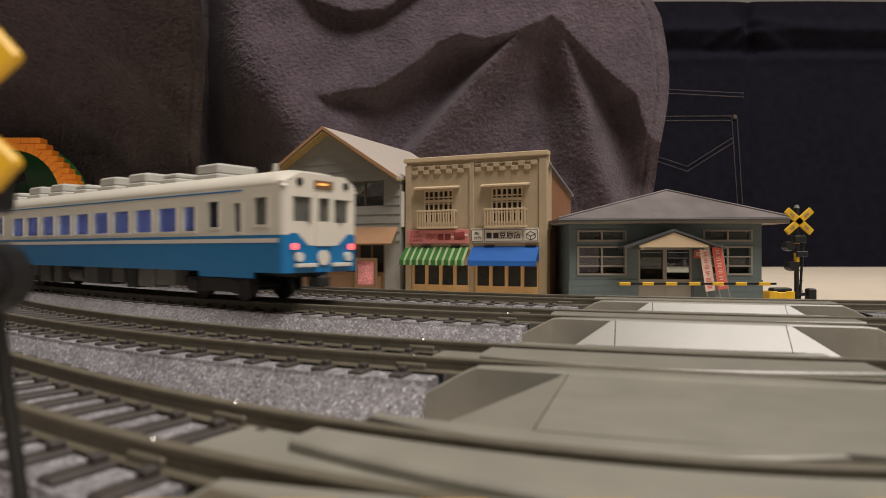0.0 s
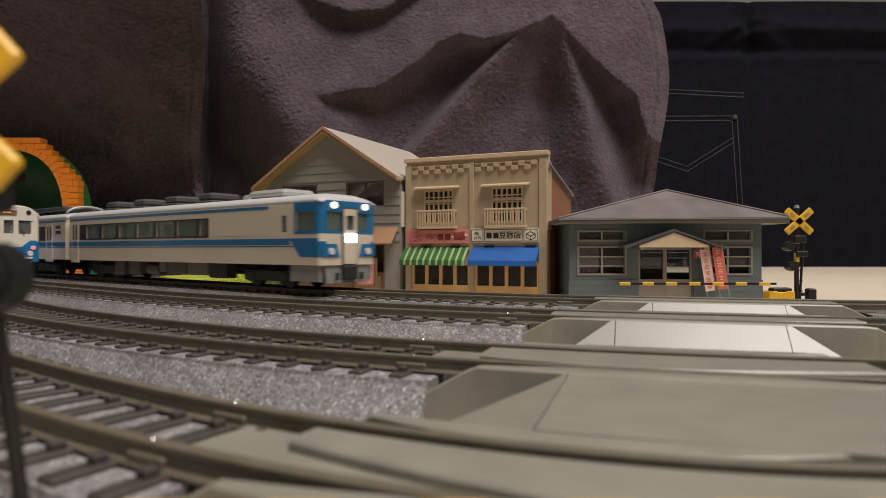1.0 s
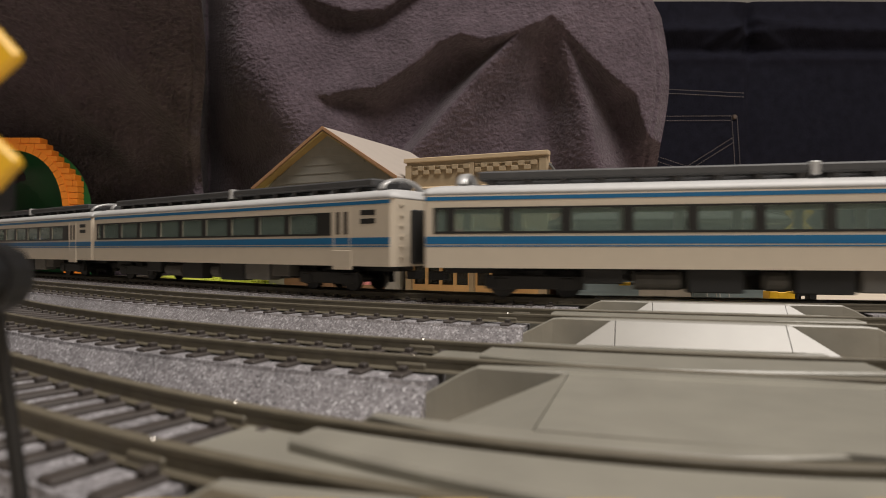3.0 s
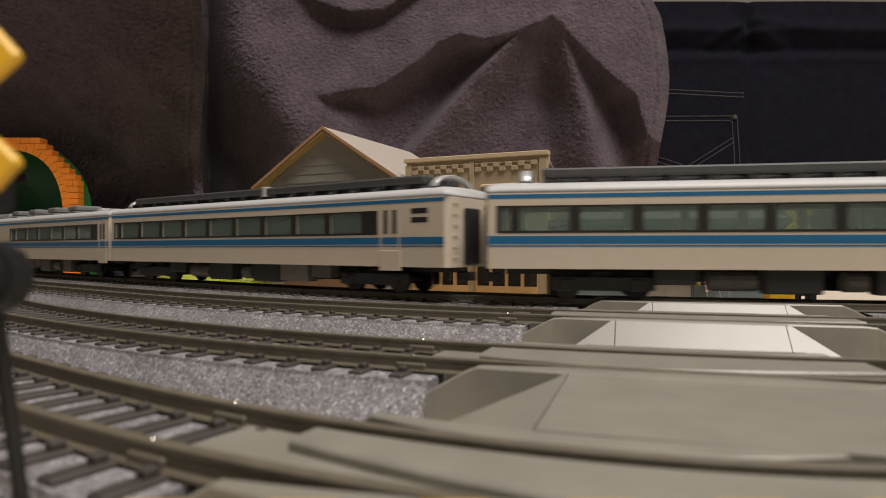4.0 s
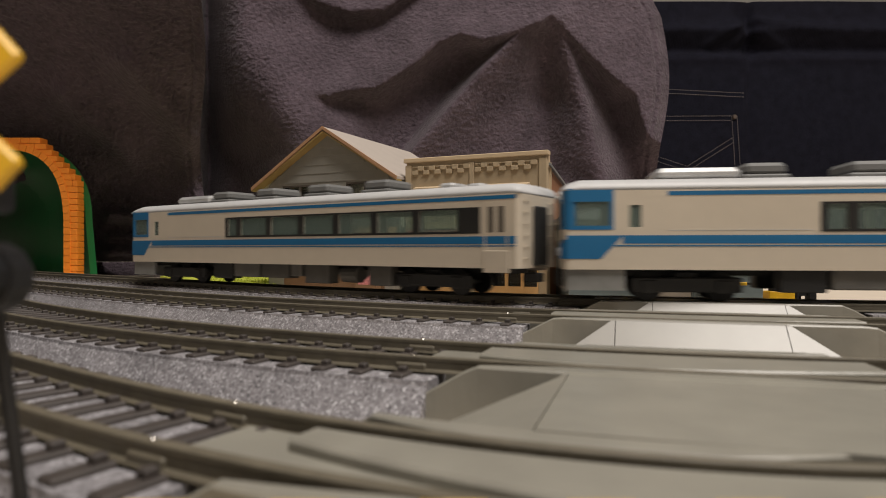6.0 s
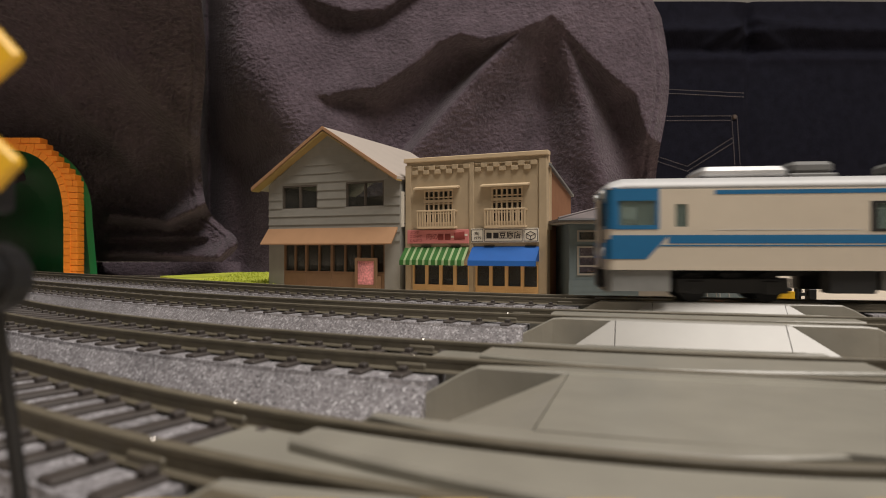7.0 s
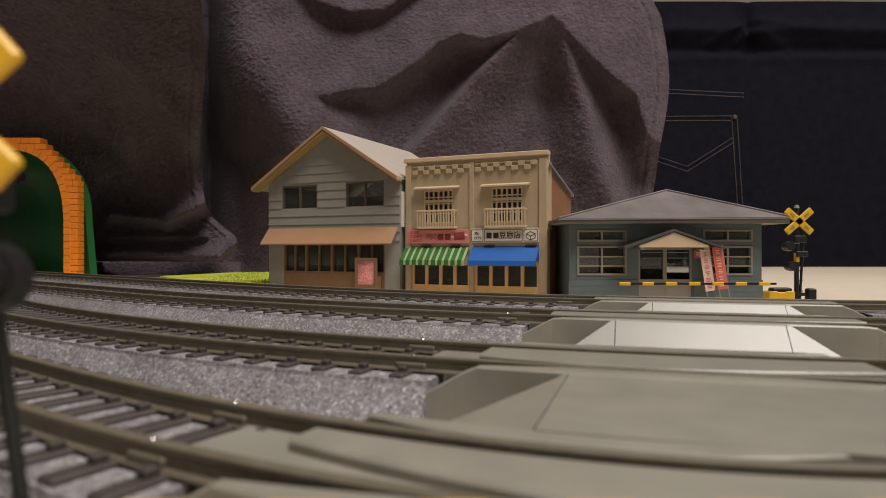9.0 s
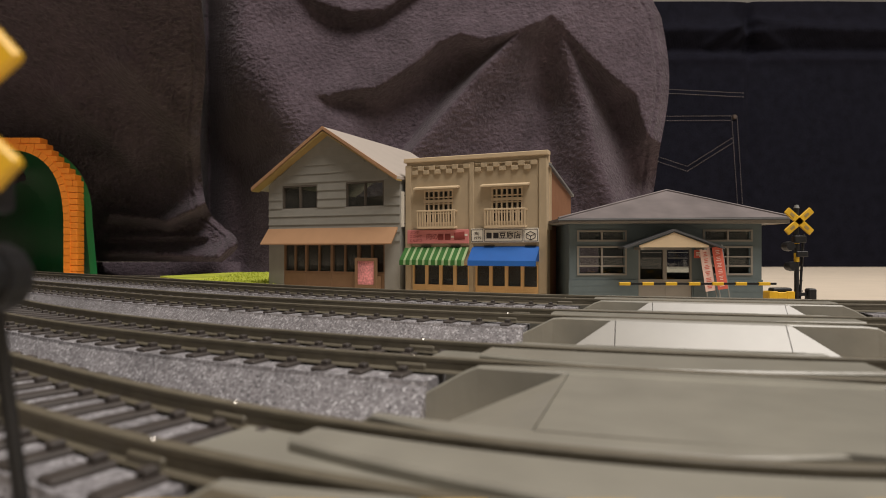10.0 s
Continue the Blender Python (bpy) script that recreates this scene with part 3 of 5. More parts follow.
# ---- toy tunnel ----
def build_tunnel():
    t = thing("toy_tunnel", mm(-237, 331, 0), "toy tunnel with orange moulded brick portal and green shell", "tunnel")
    # the arch opening: upright legs and a squarish bow, walked at even steps
    bow = [(38.4, 2.0 * i) for i in range(13)]
    for i in range(241):
        a = math.pi * i / 240
        bow.append((38.4 * math.copysign(abs(math.cos(a)) ** 0.68, math.cos(a)), 26 + 45.0 * max(0.0, math.sin(a)) ** 0.68))
    bow += [(-38.4, 24 - 2.0 * i) for i in range(13)]
    run = [0.0]
    for (ax, az), (bx, bz) in zip(bow, bow[1:]):
        run.append(run[-1] + math.hypot(bx - ax, bz - az))

    def at(u, out):
        p, q = (np.array([np.interp(v * run[-1], run, [k[c] for k in bow]) for c in (0, 1)]) for v in (max(0, u - 0.012), min(1, u + 0.012)))
        c = np.array([np.interp(u * run[-1], run, [k[e] for k in bow]) for e in (0, 1)])
        d = (q - p) / max(1e-6, float(np.hypot(*(q - p))))
        return float(c[0] + d[1] * out), float(c[1] - d[0] * out)
    # arch ring of small stones
    for i in range(52):
        u0, u1 = (i + 0.03) / 52, (i + 0.97) / 52
        pts = [(x, -2.1, max(0.0, z)) for x, z in (at(u0, 0), at(u1, 0), at(u1, 3.4), at(u0, 3.4))]
        part("voussoir", MB().prism(pts, (0, 7, 0)), ORANGE, t)
    # a plain backing band behind the joints
    for i in range(26):
        pts = [(x, -1.2, max(0.0, z)) for x, z in (at(i / 26, 0.2), at((i + 1) / 26, 0.2), at((i + 1) / 26, 4.6), at(i / 26, 4.6))]
        part("ring_backing", MB().prism(pts, (0, 5, 0)), ORANGE, t)
    # coursed bricks between the ring and the stepped outline
    ring_line = [at(i / 200, 2.4) for i in range(101)]
    for sx in (-1, 1):
        z = 0.0
        while z < 76.0:
            zm = z + 1.6
            xi = 0.0
            for px, pz in ring_line:
                if pz < zm:
                    xi = px
            if zm > max(k[1] for k in ring_line):
                xi = 0.0
            xo = 45.4 if z < 53 else 45.4 - (z - 53) * 19.0 / 20.0
            x = xi
            while x < xo - 0.6:
                w = min(random.uniform(4.4, 5.8), xo - x)
                if xo - x - w < 1.6:
                    w = xo - x
                part("brick", MB().box(*sorted((sx * (x + 0.08), sx * (x + w - 0.08))), -1.6 - random.random() * 0.2, 5, z + 0.07, z + 3.13, 0.25), ORANGE, t)
                x += w
            z += 3.2
    rings = []
    for k, (dx, dy, sc) in enumerate(((0, 4.5, 0.97), (-12, 14, 1.0), (-36, 36, 1.02), (-68, 60, 1.02), (-112, 86, 1.02))):
        ring = []
        for i in range(25):
            a = math.pi * i / 24
            x, z = 51.5 * math.copysign(abs(math.cos(a)) ** 0.85, math.cos(a)) * sc, 34 * sc + 45.5 * math.sin(a) ** 0.85 * sc
            ring.append((x + dx, dy, z))
        ring = [(ring[0][0] + 3.0, dy, 0)] + ring + [(ring[-1][0] - 3.0, dy, 0)]
        rings.append(ring)
    inside = [[(x * 0.93 + dx0, y, z * 0.95) for (x, y, z), dx0 in zip(r, [0] * len(r))] for r in rings]
    part("shell", MB().loft(rings, False).loft(inside, False).loft([inside[0], rings[0]], False), GREEN, t, "glossy green plastic hill shell", True)


def build_grass():
    g = part("grass_mat", MB().prism([(-64, 236, 0.2), (-52, 374, 0.2), (-122, 374, 0.2), (-144, 320, 0.2), (-106, 266, 0.2)], (0, 0, 4.4)), GRASS, None)
    tagged(g, "printed yellow-green grass mat board beside the track", "grass mat")
    edge = MB()
    edge.prism([(-64.5, 235, 0.2), (-64, 237.4, 0.2), (-105.4, 267.4, 0.2), (-106.5, 265, 0.2)], (0, 0, 4.7))
    part("edging", edge, YELLOWTRIM, g, "orange cut edge")
    blades = MB()
    for i in range(1500):
        u, v = random.random(), random.random()
        x = -64 - 42 * u - 22 * v * u + 9 * v
        y = 238 + 32 * u + v * (132 - 34 * u)
        if y > 373:
            continue
        h = random.uniform(0.4, 0.9)
        a = random.uniform(0, 6.28)
        blades.poly([(x - 0.35 * math.cos(a), y - 0.35 * math.sin(a), 4.55), (x + 0.35 * math.cos(a), y + 0.35 * math.sin(a), 4.55), (x + random.uniform(-0.4, 0.4), y + random.uniform(-0.4, 0.4), 4.6 + h)])
    tuft = part("turf", blades, GRASS, g)
    tagged(tuft, kind="stuff")


# ---- writing ----
def lettering(text, height, material, parent, m, bold=0.0):
    cu = bpy.data.curves.new("lettering", "FONT")
    cu.body, cu.size, cu.extrude, cu.offset = text, height * M, 0.00004, bold * M
    cu.align_x, cu.align_y = "CENTER", "CENTER"
    tmp = bpy.data.objects.new("lettering", cu)
    scene.collection.objects.link(tmp)
    me = bpy.data.meshes.new_from_object(tmp.evaluated_get(bpy.context.evaluated_depsgraph_get()))
    bpy.data.objects.remove(tmp)
    me.materials.clear()
    me.materials.append(material)
    ob = new("lettering", me)
    ob.parent = parent
    ob.matrix_basis = m
    return ob


def flat(x, y, z):
    """A pose on a front wall, for writing that faces the street."""
    return pose(x * M, y * M, z * M, 90, 0, 0)


# ---- grey two-storey house ----
def window_set(t, x0, x1, z0, z1, y, frame_mat, pane_mat, bars=1, name="window", d=1.0, cross=()):
    w = 0.55
    ex = [x0 + w] + [q for i in range(bars) for xc in [x0 + (x1 - x0) * (i + 1) / (bars + 1)] for q in (xc - w * 0.5, xc + w * 0.5)] + [x1 - w]
    ez = [z0 + w] + [q for zc in sorted(cross) for q in (zc - 0.22, zc + 0.22)] + [z1 - w]
    panes = [(ex[2 * i], ex[2 * i + 1], ez[2 * j], ez[2 * j + 1]) for i in range(len(ex) // 2) for j in range(len(ez) // 2)]
    fr = MB().panel([x0, x1], [z0, z1], y, y + d, panes)
    ob = part(name, fr, frame_mat, t)
    part("pane", MB().box(x0 + w * 0.6, x1 - w * 0.6, y + d * 0.85, y + d * 0.85 + 0.3, z0 + w * 0.6, z1 - w * 0.6), pane_mat, ob)
    return ob


HOUSE_AT = mm(-67.7, 244.6, -0.65, -25.3) @ Matrix.Scale(1.0365, 4)


def build_house():
    t = thing("wooden_house", HOUSE_AT, "grey clapboard two-storey house with gable and tan awning", "house")
    W, D, E, A = 56.2, 58.0, 42.0, 60.0
    holes = [(6.4, 22.3, 32.8, 41.6), (34.4, 50.0, 32.8, 41.8), (7.0, 50.2, 2.0, 20.2)]
    front = MB().panel([0, W], [0, E], 0, 1.4, holes)
    front.prism([(0, 0, E), (W, 0, E), (W / 2 - 0.8, 0, A)], (0, 1.4, 0))
    wall = part("wall", front, HOUSEGREY, t)
    sides = MB().box(0, 1.4, 1.4, D, 0, E).box(W - 1.4, W, 1.4, D, 0, E).box(1.4, W - 1.4, D - 1.4, D, 0, E)
    part("wall", sides, HOUSEGREY, t)
    # weatherboards, each a thin wedge
    z = 21.0
    while z < A - 2.5:
        x0, x1 = (0, W) if z + 2.9 < E else (W * 0.5 * (z - E) / (A - E), W - W * 0.5 * (z - E) / (A - E) - 0.5)
        if z + 2.9 >= E:
            x0, x1 = max(0, x0) + 3.2, x1 - 3.4
        cuts = [(x0, x1)]
        for hx0, hx1, hz0, hz1 in holes[:2]:
            if z < hz1 - 0.2 and z + 2.8 > hz0 + 0.2:
                cuts = [c for a, b in cuts for c in ((a, min(b, hx0)), (max(a, hx1), b)) if c[1] - c[0] > 0.3]
        for a, b in cuts:
            part("weatherboard", MB().prism([(a, -0.02, z + 3.0), (a, -0.3, z + 0.12), (a, -0.3, z), (a, -0.02, z)], (b - a, 0, 0)), HOUSEGREY, wall)
        z += 3.05
    for x0, x1, z0, z1 in holes[:2]:
        window_set(t, x0, x1, z0, z1, 0.0, DARKFRAME, DARKGLASS, 1, d=1.2)
    for x0, x1, n in ((7.0, 17.0, 1), (17.0, 28.3, 1), (28.3, 39.5, 1), (39.5, 50.2, 1)):
        dr = window_set(t, x0, x1, 9.8, 20.2, 0.2, BROWN, DARKGLASS, n, "shop_window", 1.0)
        part("apron_panel", MB().box(x0, x1, 0.1, 1.2, 2.0, 9.8, 0.15), BROWN, t, "brown timber panel")
    # gable roof
    R = (W / 2 - 0.8)
    for sx, nm in ((-1, "roof"), (1, "roof")):
        ex = -4.8 if sx < 0 else W + 0.8
        ez = A - (A - 41.2) * abs(ex - R) / abs(-4.8 - R)
        tk = 0.9
        part("roof", MB().prism([(R, -4.0, A + 1.4), (ex, -4.0, ez), (ex, -4.0, ez - tk), (R, -4.0, A + 1.4 - tk)], (0, D + 7, 0)), HOUSEROOF, t, "beige-grey roof slab")
        part("bargeboard", MB().prism([(R, -4.3, A + 1.5), (ex - 0.2 * sx * -1, -4.3, ez), (ex, -4.3, ez - 1.2), (R, -4.3, A + 0.3)], (0, 0.5, 0)), TANAWNING, t)
        part("soffit", MB().prism([(R, -4.0, A - 0.2), (ex, -4.0, ez - 1.0), (ex, -4.0, ez - 1.5), (R, -4.0, A - 0.7)], (0, 4.0, 0)), YELLOWTRIM, t, "ochre underside of the eaves")
    aw = part("awning", MB().prism([(-0.2, 0, 26.0), (-0.2, -4.6, 20.3), (-0.2, -4.6, 19.9), (-0.2, 0, 25.2)], (55.6, 0, 0)), TANAWNING, t, "flat tan shop awning")
    part("floor", MB().box(1.4, W - 1.4, 1.4, D - 1.4, 0.2, 1.0), DARKROOM, t)
    part("floor", MB().box(1.4, W - 1.4, 1.4, D - 1.4, 26, 27), DARKROOM, t)
    # a glowing disc on an added stem stands in for a green reflection
    part("reflection_spot", MB().cyl((37.4, 3.0, 10.6), (37.4, 3.6, 10.6), 0.45, 0.3, 12), GREENSPOT, t, "small green glowing disc for a reflection in the shop window")
    part("spot_stem", MB().box(37.1, 37.7, 3.6, 4.2, 1.0, 11.0), DARKROOM, t)
    # notice board leaning at the shop front
    b = thing("menu_board", HOUSE_AT, "brown framed stand with a speckled pink board", "sign board")
    part("frame", MB().panel([40.6, 49.2], [1.5, 15.3], -3.8, -3.0, [(41.6, 48.2, 6.2, 14.2)]), BROWN, b)
    part("board", MB().box(41.4, 48.4, -3.4, -3.1, 6.0, 14.4), MENU, b)
    for x in (40.6, 48.4):
        part("leg", MB().prism([(x, -3.0, 0), (x + 0.8, -3.0, 0), (x + 0.8, -0.8, 0), (x, -0.8, 0)], (0, 0, 9)), BROWN, b)


# ---- pair of shops ----
def build_shop():
    t = thing("shop_building", mm(-12.7, 220, 0, -23.7), "tan mortar two-storey pair of shops with signboards", "shop")
    W, D, H = 49.8, 36.0, 48.6
    doors = ((2.3, 23.4), (25.6, 47.2))
    wins = ((6.6, 17.6), (31.2, 42.0))
    holes = [(a, b, 1.5, 13.2) for a, b in doors] + [(a, b, 27.0, 38.6) for a, b in wins]
    wall = part("wall", MB().panel([0, W], [0, H], 0, 1.3, holes), TAN, t)
    part("wall", MB().box(0, 1.2, 1.3, D, 0, H - 1), TAN, t)
    part("side_wall", MB().box(W - 1.2, W, 4.6, D, 0, 38.0).prism([(W - 1.2, 4.6, 38), (W - 1.2, D, 38), (W - 1.2, 4.6, 44.5)], (1.2, 0, 0)), REDWALL, t, "red-brown side wall under a sloping roof")
    part("side_return", MB().box(W - 1.4, W + 0.05, 1.3, 4.6, 0, H), PALETAN, t)
    part("back_wall", MB().box(1.2, W - 1.2, D - 1.2, D, 0, 38), REDWALL, t)
    part("roof", MB().prism([(-0.4, 1.3, 46), (-0.4, D + 1, 38.4), (-0.4, D + 1, 37.6), (-0.4, 1.3, 45.2)], (W + 1.4, 0, 0)), GREY, t, "sloping grey roof")
    part("cornice", MB().box(-0.8, W + 0.8, -1.0, 2.2, 48.3, 49.8, 0.2), PALETAN, t)
    for a, b in ((-0.3, 2.0), (23.6, 25.2), (47.4, W + 0.3)):
        part("pilaster", MB().box(a, b, -0.55, 0.2, 0, 47.4, 0.15), TAN, t)
    for base in (2.4, 25.6):
        for i in range(10):
            x = base + i * 2.12
            z = 45.4 if i % 2 else 44.0
            part("frieze_block", MB().box(x, x + 2.3, -0.75, 0.2, z, z + 1.5, 0.12), TAN, t)
        part("frieze_moulding", MB().box(base, base + 21.2, -0.5, 0.2, 46.5, 46.9), TAN, t)
    part("corner_panel", MB().panel([0, 5.6], [24.5, 46.4], -0.3, 0.3, [(1.2, 4.2, 26, 44.6)]).turned(Matrix.Translation((W + 0.1, -0.4, 0)) @ Matrix.Rotation(math.pi / 2, 4, "Z")), PALETAN, t)
    for a, b in wins:
        wn = window_set(t, a, b, 27.0, 38.6, 0.1, PALETAN, DARKGLASS, 5, d=0.9, cross=(36.0, 33.8, 30.5))
        part("lattice_band", MB().box(a, b, -0.2, 0.4, 34.2, 35.2), PALETAN, wn)
        part("hood", MB().prism([(a - 3.0, 0.1, 39.9), (a - 3.0, -2.3, 39.2), (a - 3.0, -2.3, 38.7), (a - 3.0, 0.1, 39.2)], (b - a + 5.4, 0, 0)), PALETAN, t, "small hood over the window")
        bal = part("balcony", MB().box(a - 1.6, b + 1.6, -2.4, 0, 25.2, 26.0, 0.1).box(a - 1.6, b + 1.6, -2.5, -2.0, 31.0, 31.6, 0.1), PALETAN, t)
        n = 15
        for i in range(n):
            x = a - 1.5 + (b - a + 3.0 - 0.3) * i / (n - 1)
            part("baluster", MB().box(x, x + 0.36, -2.42, -2.08, 26.0, 31.1), PALETAN, bal)
        for x in (a - 1.6, b + 1.2):
            part("balcony_side", MB().box(x, x + 0.4, -2.0, 0, 31.0, 31.5), PALETAN, bal)
    for (a, b), n in zip(doors, (3, 3)):
        w = (b - a) / 4
        for i in range(4):
            window_set(t, a + i * w, a + (i + 1) * w, 5.6, 13.4, 0.15, WOODORANGE, DARKGLASS, 0, "sliding_door", 0.9)
            part("door_panel", MB().box(a + i * w, a + (i + 1) * w, 0.15, 1.0, 1.5, 5.7, 0.1), WOODORANGE, t, "light wood lower door panel")
    part("floor", MB().box(1.2, W - 1.2, 1.3, D - 1.2, 0.2, 1.2), DARKROOM, t)
    part("floor", MB().box(1.2, W - 1.2, 1.3, D - 1.2, 22, 23), DARKROOM, t)
    part("counter", MB().box(5, 20, 10, 14, 1.2, 7.5, 0.2), BROWN, t)
    part("counter", MB().box(29, 44, 9, 13, 1.2, 7.0, 0.2), BROWN, t)
    # butcher's sign
    s = part("signboard", MB().box(0.7, 23.6, -0.9, -0.5, 20.2, 24.9, 0.08), PINKSIGN, t, "pink signboard of the butcher with a ham picture")
    lettering("\u8089\u306e", 2.3, REDINK, s, flat(10.2, -0.95, 22.4))
    for x in (13.4, 16.0):
        part("name_bar", MB().box(x - 1.0, x + 1.0, -0.97, -0.88, 21.4, 23.5), REDINK, s)
    lettering("\u30e1\u30f3\u30c1", 1.25, REDINK, s, flat(3.6, -0.95, 24.0))
    lettering("\u30b3\u30ed\u30c3\u30b1", 1.25, REDINK, s, flat(4.0, -0.95, 22.6))
    lettering("\u3068\u3093\u304b\u3064", 1.25, REDINK, s, flat(4.0, -0.95, 21.2))
    part("ham_picture", MB().cyl((18.4, -0.95, 22.6), (22.2, -0.95, 22.9), 1.25, 1.35, 14).turned(Matrix.Translation((0, -0.72, 0)) @ Matrix.Diagonal((1, 0.2, 1, 1))), REDINK, s, "painted ham on the bone")
    part("bone_picture", MB().box(17.3, 18.6, -0.98, -0.88, 22.2, 22.8).box(22.1, 23.2, -0.98, -0.88, 22.7, 23.4), WHITESIGN, s)
    # bean curd shop's sign
    s = part("signboard", MB().box(24.4, 47.4, -0.9, -0.5, 20.5, 25.1, 0.08), WHITESIGN, t, "cream signboard of the bean curd shop with a cube picture")
    fr = MB()
    for a, b in ((24.6, 28.8), (29.2, 42.2), (42.6, 47.2)):
        fr.panel([a, b], [20.8, 24.8], -0.96, -0.86, [(a + 0.2, b - 0.2, 21.0, 24.6)])
    part("sign_lines", fr, INK, s)
    lettering("\u8c46\u8150\u5e97", 2.5, INK, s, flat(38.0, -0.95, 22.7), 0.04)
    for x in (30.8, 33.2):
        part("name_bar", MB().box(x - 0.9, x + 0.9, -0.97, -0.88, 21.8, 23.7), INK, s)
    lettering("1979", 1.4, INK, s, flat(26.7, -0.95, 21.9))
    lettering("(\u682a)", 1.2, INK, s, flat(26.4, -0.95, 23.4))
    cube = MB()
    c, k = (44.9, 22.8), 1.35
    P = [(c[0] + k * a, c[1] + k * b) for a, b in ((-1.1, 0.35), (0, 0.9), (1.1, 0.35), (1.1, -0.6), (0, -1.15), (-1.1, -0.6), (0, -0.2))]
    for i, j in ((0, 1), (1, 2), (2, 3), (3, 4), (4, 5), (5, 0), (0, 6), (6, 2), (6, 4)):
        cube.cyl((P[i][0], -0.93, P[i][1]), (P[j][0], -0.93, P[j][1]), 0.12, seg=5)
    part("cube_picture", cube, INK, s)
    # awnings
    a = part("striped_awning", MB().prism([(-0.2, -0.2, 18.2), (-0.2, -4.3, 14.0), (-0.2, -0.2, 17.6)], (23.4, 0, 0)), AWNGREEN, t, "green and white striped awning")
    n = 20
    for i in range(n):
        x0 = -0.4 + 2.38 * (i // 2) + (1.55 if i % 2 else 0)
        x1 = x0 + (0.83 if i % 2 else 1.55)
        part("stripe", MB().prism([(x0, -0.2, 19.1), (x0, -4.8, 14.6), (x0, -4.9, 12.9), (x0, -4.6, 12.9), (x0, -4.5, 14.3), (x0, -0.2, 18.5)], (x1 - x0, 0, 0)), AWNPALE if i % 2 else AWNGREEN, a)
    b = part("blue_awning", MB().prism([(24.7, -0.2, 19.2), (24.7, -4.8, 14.6), (24.7, -4.9, 12.9), (24.7, -4.6, 12.9), (24.7, -4.5, 14.3), (24.7, -0.2, 18.6)], (22.9, 0, 0)), AWNBLUE, t, "plain blue cloth awning")
    for x in (24.7, 47.3):
        part("awning_cheek", MB().prism([(x, -0.2, 18.9), (x, -4.6, 14.4), (x, -0.2, 14.4)], (0.25, 0, 0)), AWNBLUE, b)
    for x in (29, 43, 6, 17):
        part("awning_bracket", MB().box(x, x + 3.5, -0.8, -0.1, 19.2, 19.5), BLACK, t)
    v = part("side_sign", MB().box(-2.4, -0.9, -0.2, 0.3, 26, 38.5, 0.1), WHITESIGN, t, "narrow blank vertical side sign")
    part("sign_bracket", MB().box(-1.0, 0.1, 0, 0.2, 27, 27.4).box(-1.0, 0.1, 0, 0.2, 37, 37.4), BLACK, t)


